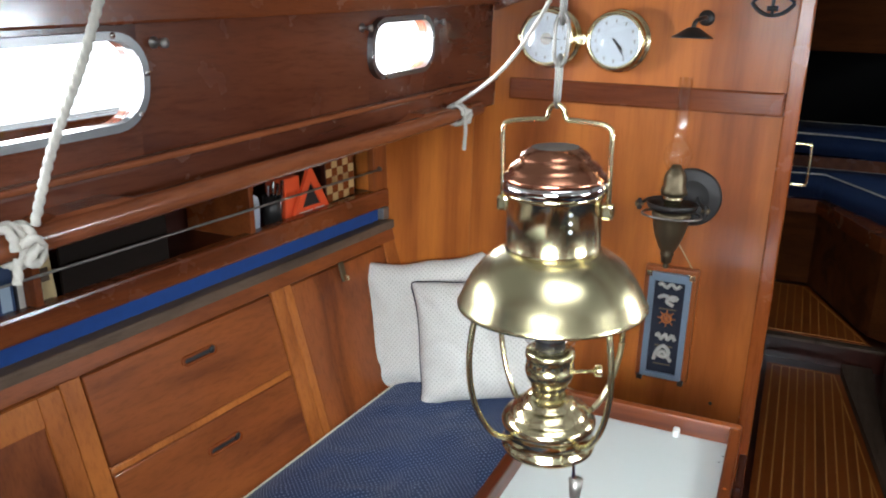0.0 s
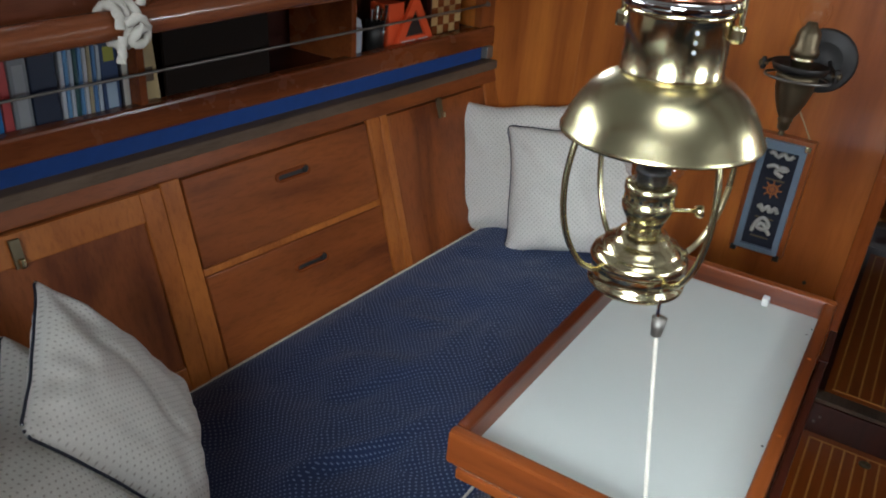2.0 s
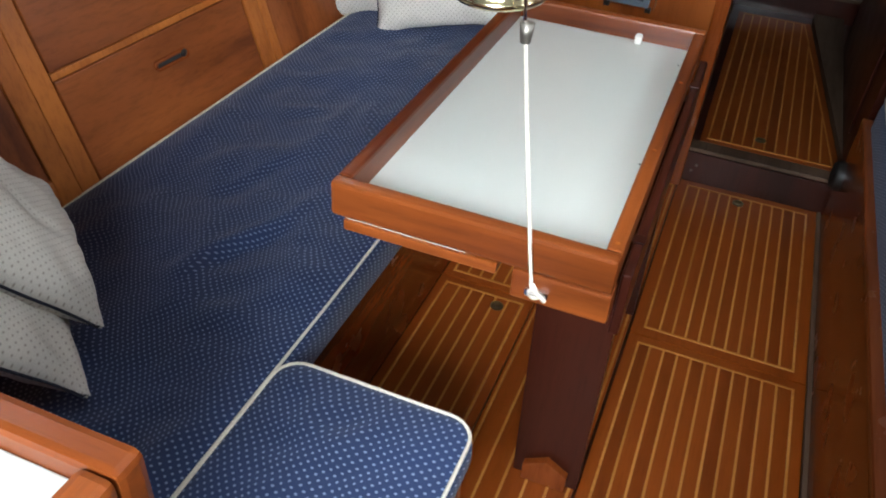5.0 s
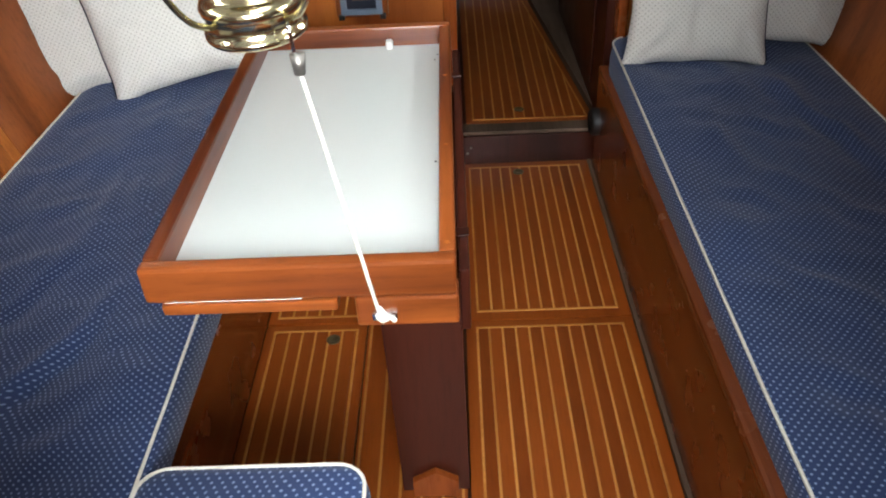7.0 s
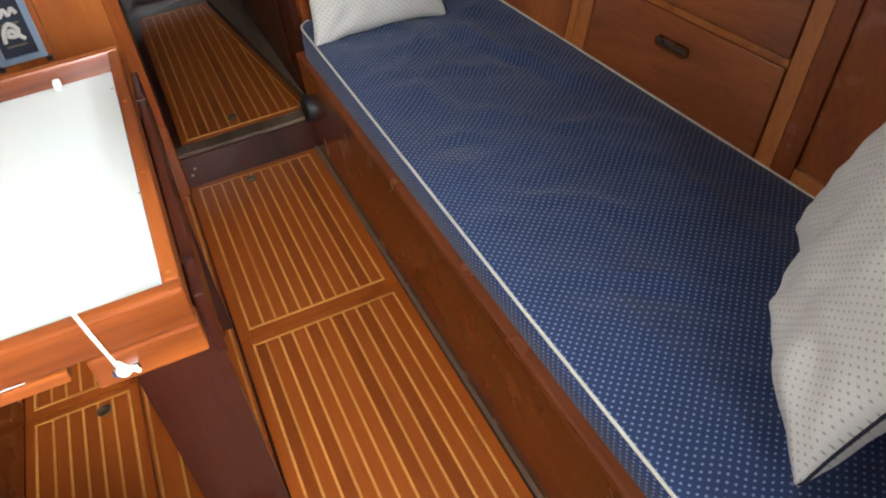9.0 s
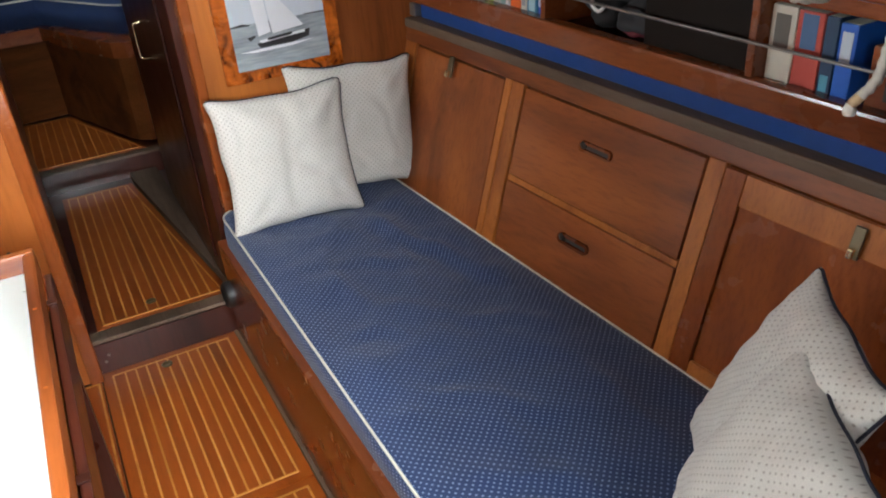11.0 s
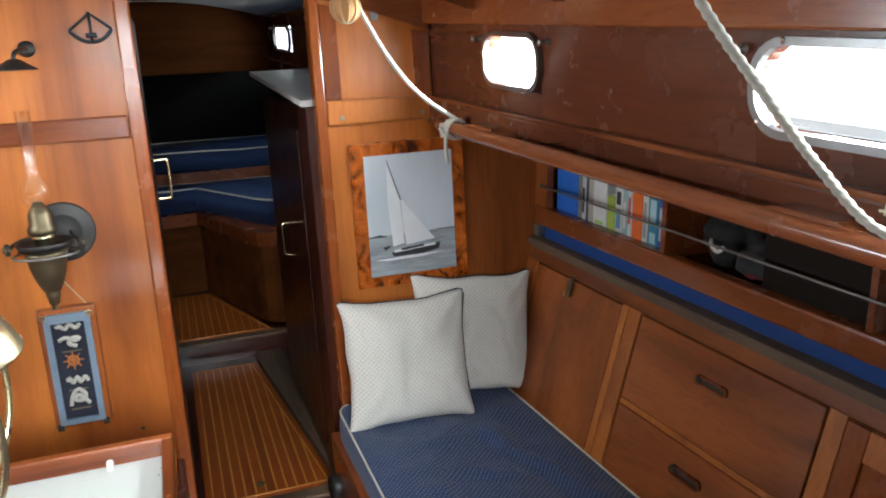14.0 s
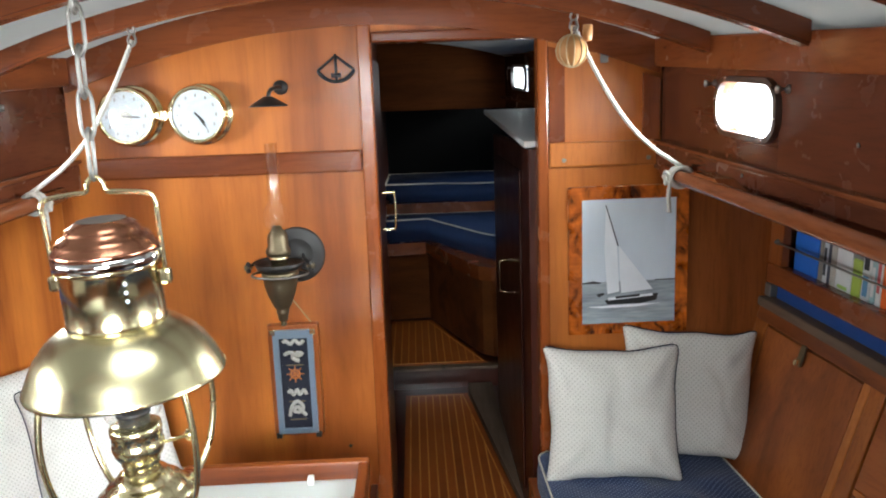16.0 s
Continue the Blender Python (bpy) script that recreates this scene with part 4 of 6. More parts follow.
berth = thing("fore_berth", "dark curved berth base with a pale rounded corner", "berth", kind="structure")
edge = [(1.2, 4.22), (0.80, 4.22), (0.73, 4.235), (0.67, 4.28), (0.635, 4.36), (0.40, 5.06), (0.152, 5.04), (0.152, 6.15), (1.2, 6.15)]
inner = [(1.2, 4.24), (0.80, 4.24), (0.74, 4.255), (0.69, 4.295), (0.655, 4.37), (0.415, 5.08), (0.152, 5.06), (0.152, 6.15), (1.2, 6.15)]
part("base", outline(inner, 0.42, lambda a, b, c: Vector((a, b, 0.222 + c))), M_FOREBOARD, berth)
part("rim", outline(edge, 0.075, lambda a, b, c: Vector((a, b, 0.643 + c))), M_TRIM, berth, "varnished rounded rim")


def slab_cushion(name, pts, z0, z1, label):
    ob = thing(name, label, "cushion", "berth cushions")
    bm = outline(pts, z1 - z0, lambda a, b, c: Vector((a, b, z0 + c)))
    bmesh.ops.bevel(bm, geom=bm.edges[:], offset=0.018, segments=3, affect="EDGES")
    part("cover", bm, M_NAVY, ob, smooth=True)
    part("piping", tube([Vector((a, b, z1 - 0.004)) for a, b in pts], 0.005, 6, True), M_PIPE, ob, "white corded piping")
    return ob


slab_cushion("berth_cushion", [(1.15, 4.36), (0.86, 4.36), (0.76, 4.41), (0.70, 4.50), (0.42, 5.10), (0.155, 5.06), (0.155, 5.30), (1.15, 5.30)], 0.719, 0.865, "navy blue fore berth cushion with white piping")
slab_cushion("berth_cushion", [(1.15, 5.31), (0.70, 5.31), (0.52, 5.38), (0.155, 5.40), (0.155, 6.1), (1.15, 6.1)], 0.93, 1.055, "raised navy blue forward berth cushion with white piping")
part("berth_front", boxes((0.153, 1.15, 5.33, 5.36, 0.719, 0.929), bevel=0.003), M_TRIM, berth)

area_lamp("portlight_daylight", cabin_map(1)(-0.045, 4.59, 1.541), cabin_map(1)(0.6, 4.5, 1.1), 0.30, 0.10, 1.2, (0.92, 0.97, 1.0))
# lamp added to brighten the fore cabin; its hatch is assumed, none is built
area_lamp("fore_hatch_daylight", (0.55, 4.35, 1.86), (0.62, 4.6, 0), 0.35, 0.35, 0.4, (0.92, 0.97, 1.0), 80)

# ---- hanging oil lamp ----
LX, LY = -0.016, 1.08
lamp = thing("hanging_lamp", "polished brass hanging oil lamp with copper cap and wide shade", "oil lamp", place=(0, 0, 0))
L0 = (LX, LY, 0)
# the lamp hangs a little out of the upright, drawn aside by its tie cord
LEAN = Matrix.Translation((-0.027, 1.119, 1.3)) @ pose(0, 0, 0, 2.7, -1.8, 0) @ Matrix.Scale(0.974, 4) @ Matrix.Translation((-LX, -LY, -1.3))
part("cap", lathe([(0.030, 1.482), (0.034, 1.480), (0.043, 1.474), (0.0455, 1.469), (0.0462, 1.465), (0.055, 1.461), (0.060, 1.455), (0.0608, 1.451), (0.065, 1.447), (0.0665, 1.443), (0.066, 1.440), (0.0640, 1.438)], L0, 56), M_COPPER, lamp, "red copper stepped cap", smooth=True)
part("cap_top", lathe([(0.0, 1.4805), (0.030, 1.4822)], L0, 40), M_STEEL, lamp, smooth=True)
part("collar_band", lathe([(0.064, 1.440), (0.0672, 1.438), (0.0678, 1.427), (0.064, 1.424)], L0, 56), M_CHROME, lamp, "pale steel band", smooth=True)
part("chimney_body", lathe([(0.064, 1.4245), (0.0652, 1.421), (0.0622, 1.418), (0.0622, 1.352), (0.064, 1.349), (0.060, 1.346)], L0, 64), M_BRASS, lamp, "polished brass cylinder", smooth=True)
for i in range(3):
    part("vent_hole", lathe([(0.0026, 0), (0.0026, 0.001), (0, 0.001)], (LX + 0.0622 * math.sin(0.62), LY - 0.0622 * math.cos(0.62), 1.408 - 0.011 * i), 10, pose(0, 0, 0, 90, 0, 36)), M_DIAL, lamp)
shade_prof = [(0.050, 1.350), (0.064, 1.346), (0.080, 1.338), (0.096, 1.325), (0.109, 1.309), (0.1185, 1.292), (0.1255, 1.276), (0.128, 1.272), (0.128, 1.2695), (0.1245, 1.272), (0.1165, 1.290), (0.107, 1.306), (0.094, 1.322), (0.078, 1.335), (0.062, 1.343), (0.048, 1.347)]
part("shade", lathe(shade_prof, L0, 72), M_SATIN, lamp, "satin brass conical shade", smooth=True)
part("burner", lathe([(0, 1.203), (0.029, 1.202), (0.034, 1.199), (0.0345, 1.191), (0.0325, 1.188), (0.0325, 1.177), (0.0345, 1.174), (0.0345, 1.168), (0.032, 1.160), (0.0275, 1.152), (0.0245, 1.148), (0.0255, 1.145), (0.0225, 1.141), (0.0225, 1.128), (0.025, 1.125)], L0, 48), M_SATIN, lamp, "brass wick burner", smooth=True)
part("wick_tube", lathe([(0.020, 1.200), (0.020, 1.214), (0.023, 1.216), (0.022, 1.221), (0.010, 1.226), (0, 1.226)], L0, 32), M_IRON, lamp, "blackened wick tube", smooth=True)
for k in range(16):
    an = 2 * math.pi * k / 16
    part("gallery_slot", lathe([(0.0024, 0), (0.0024, 0.0008), (0, 0.001)], (LX + 0.0325 * math.cos(an), LY + 0.0325 * math.sin(an), 1.1825), 8, pose(0, 0, 0, 0, 90, math.degrees(an))), M_IRON, lamp)
part("font", lathe([(0.024, 1.132), (0.033, 1.129), (0.038, 1.122), (0.041, 1.118), (0.050, 1.114), (0.053, 1.107), (0.056, 1.104), (0.0635, 1.100), (0.0665, 1.093), (0.0655, 1.086), (0.062, 1.084), (0.062, 1.062), (0.066, 1.060), (0.066, 1.054), (0.063, 1.050), (0.050, 1.046), (0.0, 1.045)], L0, 64), M_BRASS, lamp, "polished brass oil font", smooth=True)
part("chimney_glass", lathe([(0.026, 1.203), (0.036, 1.216), (0.042, 1.236), (0.039, 1.258), (0.029, 1.280), (0.022, 1.305), (0.021, 1.34)], L0, 40), M_GLASS, lamp, "clear glass chimney", smooth=True)
for k in range(4):
    an = radians(-38 + 90 * k)
    c, s = math.cos(an), math.sin(an)
    pts = [(LX + r * c, LY + r * s, z) for r, z in ((0.116, 1.284), (0.124, 1.255), (0.129, 1.215), (0.126, 1.17), (0.114, 1.13), (0.094, 1.098), (0.072, 1.083), (0.060, 1.080))]
    part("cage_arm", tube(smooth_path(pts, 5), 0.0042, 10), M_SATIN, lamp, "curved brass arm", smooth=True)
part("wick_knob", lathe([(0.0025, 0), (0.0025, 0.038), (0.008, 0.040), (0.009, 0.046), (0.008, 0.050), (0, 0.051)], (LX + 0.020, LY + 0.012, 1.163), 14, pose(0, 0, 0, 0, 86, 20)), M_BRASS, lamp, smooth=True)
bail = smooth_path([(LX - 0.071, LY, 1.40), (LX - 0.071, LY, 1.47), (LX - 0.071, LY, 1.502), (LX - 0.062, LY, 1.512), (LX - 0.03, LY, 1.516), (LX - 0.013, LY, 1.518), (LX - 0.009, LY, 1.530), (LX, LY, 1.536), (LX + 0.009, LY, 1.530), (LX + 0.013, LY, 1.518), (LX + 0.03, LY, 1.516), (LX + 0.062, LY, 1.512), (LX + 0.071, LY, 1.502), (LX + 0.071, LY, 1.47), (LX + 0.071, LY, 1.40)], 4)
part("bail", tube(bail, 0.0033, 8), M_BRASS, lamp, "bent brass carrying bail", smooth=True)
for k in (-1, 1):
    part("lug", boxes((LX + k * 0.070 - 0.008, LX + k * 0.070 + 0.008, LY - 0.008, LY + 0.008, 1.393, 1.413), bevel=0.004), M_BRASS, lamp)
HX, HZ = LX + 0.052, 1.040
part("tie_hook", tube(smooth_path([(HX, LY - 0.056, 1.082), (HX + 0.004, LY - 0.068, 1.078), (HX + 0.004, LY - 0.067, 1.05), (HX + 0.004, LY - 0.052, 1.040)], 4), 0.0025, 8), M_CHROME, lamp, smooth=True)
lamp.matrix_world = LEAN
CX, CY, _ = LEAN @ Vector((LX, LY, 1.536))
chain = thing("lamp_chain", "old steel chain holding the lamp under the roof", "chain")
z = 1.527
i = 0
while z < 1.90:
    pts = []
    for j in range(16):
        an = 2 * math.pi * j / 16
        a, b = 0.0085 * math.cos(an), 0.021 * math.sin(an)
        b += math.copysign(0.010, b)
        pts.append((CX + (a if i % 2 else 0.0), CY + (0 if i % 2 else a), z + 0.030 + b))
    part("link", tube(pts, 0.0025, 8, True), M_STEEL, chain, smooth=True)
    z += 0.049
    i += 1
tie = thing("lamp_tie_cord", "thin white cord tying the lamp down to the table", "cord")
p0, p1 = LEAN @ Vector((HX + 0.004, LY - 0.056, 1.020)), Vector((0.108, 1.012, 0.693))
over = Vector((0.094, TY0 - 0.0045, TZ + 0.008))
run = [p0.lerp(over, i / 10) + Vector((0, 0, -0.003 * math.sin(math.pi * i / 10))) for i in range(11)]
part("cord", tube(run + [over.lerp(p1, i / 4) + Vector((0, -0.002, 0)) for i in range(1, 5)], 0.0028, 8, lay=900), M_PIPE, tie, smooth=True)
part("toggle", lathe([(0, 0.0), (0.007, 0.0), (0.010, 0.026), (0, 0.027)], p0 - Vector((0, 0, 0.006)), 14), M_STEEL, tie, "grey metal toggle", smooth=True)
part("knot", tube(smooth_path([(0.108, 1.012, 0.698), (0.116, 1.008, 0.690), (0.120, 1.008, 0.682), (0.112, 1.006, 0.679), (0.106, 1.008, 0.686), (0.114, 1.004, 0.691), (0.124, 1.006, 0.684), (0.130, 1.008, 0.676)], 5), 0.0036, 8), M_PIPE, tie, smooth=True)
part("cleat", boxes((0.098, 0.134, 1.0085, 1.0175, 0.676, 0.690), bevel=0.003), M_CHROME, tie)

# ---- things on the bulkhead ----


def ship_clock(name, x, z, label, category):
    ob = thing(name, label, category, "brass ship instruments")
    m = pose(0, 0, 0, 90)
    c = (x, BULK - 0.0005, z)
    part("case", lathe([(0.092, 0), (0.092, 0.006), (0.086, 0.010), (0.078, 0.012), (0.078, 0.055), (0.084, 0.058), (0.085, 0.064), (0.080, 0.072), (0.073, 0.074), (0.071, 0.068)], c, 64, m), M_BRASS, ob, "polished brass case", smooth=True)
    part("dial", lathe([(0, 0.064), (0.072, 0.064), (0.072, 0.066), (0, 0.066)][::-1], c, 48, m), M_DIAL, ob, "silvered white dial")
    g = part("glass", lathe([(0.0725, 0.070), (0.05, 0.0725), (0, 0.0735)], c, 48, m), M_GLASS, ob, smooth=True)
    g.visible_shadow = False
    for k in range(12):
        an = radians(30 * k)
        r = 0.056
        part("mark", boxes((x + r * math.sin(an) - 0.002, x + r * math.sin(an) + 0.002, BULK - 0.0675, BULK - 0.0667, z + r * math.cos(an) - 0.005, z + r * math.cos(an) + 0.005), bevel=0), M_STEEL, ob)
    for k in (-1, 1):
        part("side_lug", boxes((x + k * 0.083 - 0.008, x + k * 0.083 + 0.008, BULK - 0.066, BULK - 0.05, z - 0.009, z + 0.009), bevel=0.003), M_BRASS, ob)
    return ob


def hand_piece(x, z, an, length, wide, parent, depth):
    c, s = math.sin(radians(an)), math.cos(radians(an))
    bm = outline([(-wide, -0.01), (wide, -0.01), (wide * 1.4, length * 0.7), (0, length), (-wide * 1.4, length * 0.7)], 0.0008, lambda a, b, d: Vector((x + a * s + b * c, BULK - depth - d, z - a * c + b * s)))
    part("pointer", bm, M_IRON, parent, "black pointer")


baro = ship_clock("barometer", -0.476, 1.586, "round brass ship barometer with a silvered dial", "barometer")
part("movement", lathe([(0, 0), (0.018, 0), (0.018, 0.002), (0, 0.002)], (-0.476, BULK - 0.0668, 1.583), 20, pose(0, 0, 0, 90)), M_STEEL, baro)
hand_piece(-0.476, 1.586, 95, 0.045, 0.002, baro, 0.069)
clock = ship_clock("ship_clock", -0.272, 1.584, "round brass ship clock with a white dial", "clock")
hand_piece(-0.272, 1.584, 137, 0.036, 0.0025, clock, 0.0684)
hand_piece(-0.272, 1.584, 146, 0.052, 0.0018, clock, 0.0695)
part("hinge", boxes((-0.386, -0.362, BULK - 0.06, BULK - 0.045, 1.570, 1.600), bevel=0.003), M_BRASS, clock)

# small bracket lamp with a dark smoke shade
bell = thing("smoke_bell", "small dark metal smoke bell on a wall arm", "smoke bell")
part("arm", tube(smooth_path([(-0.035, BULK, 1.655), (-0.035, BULK - 0.06, 1.655), (-0.05, BULK - 0.105, 1.645), (-0.055, BULK - 0.11, 1.625)], 4), 0.006, 10), M_IRON, bell, smooth=True)
part("wall_disc", lathe([(0.022, 0), (0.022, 0.006), (0.010, 0.012), (0, 0.012)], (-0.035, BULK, 1.655), 24, pose(0, 0, 0, 90)), M_IRON, bell, smooth=True)
part("bell", lathe([(0.0, 1.630), (0.014, 1.628), (0.030, 1.618), (0.052, 1.604), (0.056, 1.600), (0.050, 1.603), (0.028, 1.614), (0, 1.622)], (-0.055, BULK - 0.11, 0), 36), M_IRON, bell, smooth=True)

# sextant ornament
sx, sz = 0.133, 1.696
orn = thing("sextant_ornament", "small dark metal sextant ornament screwed to the bulkhead", "ornament")
arc = [(sx + 0.065 * math.sin(radians(a)), BULK - 0.008, sz + 0.045 - 0.075 * math.cos(radians(a))) for a in range(-56, 57, 8)]
part("arc", tube(arc, 0.0055, 8), M_IRON, orn, smooth=True)
part("limb", tube([arc[0], (sx, BULK - 0.008, sz + 0.046), arc[-1]], 0.0042, 8), M_IRON, orn, smooth=True)
part("index_arm", tube([(sx, BULK - 0.010, sz + 0.05), (sx, BULK - 0.010, sz - 0.032)], 0.0045, 8), M_IRON, orn, smooth=True)
part("scope", tube([(sx - 0.014, BULK - 0.014, sz - 0.012), (sx + 0.014, BULK - 0.014, sz - 0.012)], 0.007, 10), M_IRON, orn, smooth=True)

# gimballed wall oil lamp
wl = thing("wall_oil_lamp", "dark bronze gimballed wall oil lamp with a tall glass chimney", "oil lamp")
part("back_plate", lathe([(0.086, 0), (0.086, 0.008), (0.082, 0.014), (0.075, 0.010), (0.070, 0.016), (0.062, 0.012), (0.056, 0.020), (0.048, 0.016), (0.02, 0.022), (0, 0.022)], (-0.019, BULK - 0.0005, 1.147), 48, pose(0, 0, 0, 90)), M_IRON, wl, "round stepped black back plate", smooth=True)
WX, WY = -0.056, BULK - 0.12
for k in (-1, 1):
    part("gimbal_arm", tube(smooth_path([(-0.019 + 0.02 * k, BULK - 0.018, 1.15), (WX + 0.066 * k, BULK - 0.055, 1.142), (WX + 0.090 * k, WY + 0.02, 1.134), (WX + 0.090 * k, WY, 1.134)], 5), 0.0055, 10), M_IRON, wl, smooth=True)
    part("gimbal_screw", lathe([(0.005, 0), (0.005, 0.012), (0.009, 0.014), (0.009, 0.022), (0.004, 0.024), (0, 0.025)], (WX + k * 0.080, WY, 1.134), 14, pose(0, 0, 0, 0, 90 * k)), M_BRONZE, wl, smooth=True)
    part("finial", lathe([(0.006, -0.016), (0.008, -0.008), (0.005, 0), (0.008, 0.008), (0.005, 0.016), (0, 0.018)], (WX + k * 0.092, WY, 1.134), 12), M_IRON, wl, smooth=True)
part("gimbal_ring", tube([(WX + 0.082 * math.cos(radians(a)), WY + 0.070 * math.sin(radians(a)), 1.112) for a in range(0, 360, 12)], 0.0036, 8, True), M_STEEL, wl, "worn bright gimbal ring", smooth=True)
part("oil_bowl", lathe([(0, 0.951), (0.007, 0.953), (0.009, 0.962), (0.006, 0.966), (0.014, 0.972), (0.0165, 0.992), (0.020, 0.997), (0.017, 1.002), (0.026, 1.016), (0.040, 1.050), (0.048, 1.082), (0.050, 1.104), (0.054, 1.110), (0.054, 1.118), (0.046, 1.124), (0.030, 1.130)], (WX, WY, 0), 44), M_BRONZE, wl, "tapered bronze oil bowl", smooth=True)
part("drip_tray", lathe([(0.040, 1.122), (0.066, 1.130), (0.073, 1.147), (0.070, 1.148), (0.062, 1.136), (0.036, 1.130)], (WX, WY, 0), 44), M_IRON, wl, smooth=True)
part("collar", lathe([(0.024, 1.128), (0.0245, 1.150), (0.0285, 1.156), (0.0285, 1.164), (0.024, 1.168)], (WX, WY, 0), 32), M_SATIN, wl, "brass screw collar", smooth=True)
part("burner", lathe([(0.024, 1.166), (0.034, 1.170), (0.037, 1.180), (0.034, 1.190), (0.030, 1.196), (0.030, 1.222), (0.026, 1.234), (0.016, 1.246), (0.012, 1.256), (0, 1.257)], (WX, WY, 0), 40), M_BRONZE, wl, "blackened bronze burner", smooth=True)
part("chimney", lathe([(0.020, 1.236), (0.030, 1.252), (0.0375, 1.268), (0.039, 1.284), (0.035, 1.302), (0.026, 1.316), (0.0195, 1.328), (0.0185, 1.350), (0.0185, 1.497), (0.0165, 1.497), (0.0165, 1.350)], (WX, WY, 0), 40), M_GLASS, wl, "tall clear glass chimney", smooth=True)

# knot board
kb = thing("knot_board", "framed navy display of white sailor knots with brass corners", "knot display")
MX = -0.046
part("back_box", boxes((-0.124, 0.032, BULK - 0.035, BULK - 0.0005, 0.566, 0.930), bevel=0.004), M_LOCKV, kb)
y = BULK - 0.035
M_GREYF = plain("grey_blue_frame", (0.16, 0.21, 0.27), 0.4, 0.0, 0.2, 20, 0.05)
M_NAVYB = plain("navy_felt", (0.008, 0.010, 0.022), 0.8, 0.0, 0.2, 60, 0.2)
part("frame", ring_outline([(-0.108, 0.577), (0.016, 0.577), (0.016, 0.916), (-0.108, 0.916)], [(-0.091, 0.592), (-0.001, 0.592), (-0.001, 0.890), (-0.091, 0.890)], 0.014, lambda a, b, c: Vector((a, y - c, b))), M_GREYF, kb, "grey-blue frame")
part("felt", boxes((-0.091, -0.001, y - 0.003, y - 0.0002, 0.592, 0.890), bevel=0), M_NAVYB, kb)
for zz, kind in ((0.876, 0), (0.832, 1), (0.712, 2), (0.664, 3)):
    if kind == 0:
        pts = [(MX - 0.032 + 0.008 * i, y - 0.006, zz + 0.006 * math.sin(i * 1.7)) for i in range(9)]
    elif kind == 1:
        pts = [(MX - 0.03, y - 0.006, zz + 0.004), (MX - 0.01, y - 0.009, zz + 0.012), (MX + 0.01, y - 0.006, zz), (MX + 0.025, y - 0.006, zz + 0.006), (MX + 0.01, y - 0.010, zz + 0.010), (MX - 0.005, y - 0.006, zz - 0.006), (MX + 0.016, y - 0.006, zz - 0.018)]
    elif kind == 2:
        pts = [(MX - 0.025 + 0.007 * i, y - 0.006 - 0.002 * (i % 2), zz + 0.008 * math.sin(i * 2.1)) for i in range(9)]
    else:
        pts = [(MX - 0.025, y - 0.006, zz - 0.03), (MX - 0.018, y - 0.008, zz), (MX, y - 0.006, zz + 0.018), (MX + 0.018, y - 0.008, zz), (MX + 0.008, y - 0.010, zz - 0.016), (MX - 0.012, y - 0.009, zz - 0.012), (MX, y - 0.011, zz + 0.002), (MX + 0.012, y - 0.008, zz - 0.012), (MX + 0.026, y - 0.006, zz - 0.03)]
    part("sailor_knot", tube(smooth_path(pts, 5), 0.0058, 8, lay=700), M_ROPE, kb, "white cord knot", smooth=True)
    part("caption_bar", boxes((MX - 0.026, MX + 0.026, y - 0.0042, y - 0.0031, zz - 0.034 if kind != 3 else zz - 0.046, zz - 0.029 if kind != 3 else zz - 0.041), bevel=0), M_BRONZE, kb)
part("ship_wheel", tube([(MX + 0.014 * math.cos(radians(a)), y - 0.006, 0.772 + 0.014 * math.sin(radians(a))) for a in range(0, 360, 20)], 0.003, 6, True), M_STILE, kb, "tiny brown ship wheel", smooth=True)
for a in range(0, 180, 45):
    part("spoke", tube([(MX + 0.027 * math.cos(radians(a)) * s, y - 0.006, 0.772 + 0.027 * math.sin(radians(a)) * s) for s in (-1, 1)], 0.002, 6), M_STILE, kb)
for x in (-0.117, 0.008):
    part("corner_plate", boxes((x, x + 0.017, y - 0.016, y + 0.004, 0.902, 0.920), bevel=0.002), M_BRASS, kb, "brass corner plate")
    part("corner_plate", boxes((x, x + 0.017, y - 0.016, y + 0.004, 0.562, 0.576), bevel=0.002), M_IRON, kb)
part("hanging_cord", tube([(WX + 0.02, BULK - 0.06, 1.02), (0.008, BULK - 0.008, 0.931)], 0.0022, 6), M_TAN, kb)

# photograph on a burl board
pic = thing("photograph", "black-and-white photograph of a sailing yacht on a burl board", "picture")
PX0, PX1, PZ0, PZ1 = 0.867, 1.161, 0.886, 1.282
part("board", boxes((0.824, 1.203, BULK - 0.016, BULK - 0.0005, 0.850, 1.323), bevel=0.004), M_BURL, pic, "reddish burl board")
y = BULK - 0.016
M_SKYP, n, l, p = mat("photo_sky")
v = coords(n, l, (6, 6, 2), False)
c = ramp(n, l, noise_node(n, l, v, 1.2, 3), [(0.3, (0.54, 0.59, 0.64)), (0.7, (0.66, 0.71, 0.76))])
l.new(c, p.inputs["Base Color"])
p.inputs["Roughness"].default_value = 0.25
M_SEAP, n, l, p = mat("photo_sea")
v = coords(n, l, (4, 4, 30), False)
c = ramp(n, l, noise_node(n, l, v, 2.4, 5), [(0.3, (0.24, 0.27, 0.29)), (0.7, (0.46, 0.50, 0.53))])
l.new(c, p.inputs["Base Color"])
p.inputs["Roughness"].default_value = 0.25
M_SAIL = plain("photo_sail", (0.80, 0.82, 0.84), 0.3, 0, 0.2, 9, 0)
M_INK = plain("photo_black", (0.03, 0.03, 0.032), 0.3, 0, 0.2, 30, 0)


def P(u, w, layer):
    return Vector((PX0 + u * (PX1 - PX0), y - 0.001 - 0.0003 * layer, PZ1 - w * (PZ1 - PZ0)))


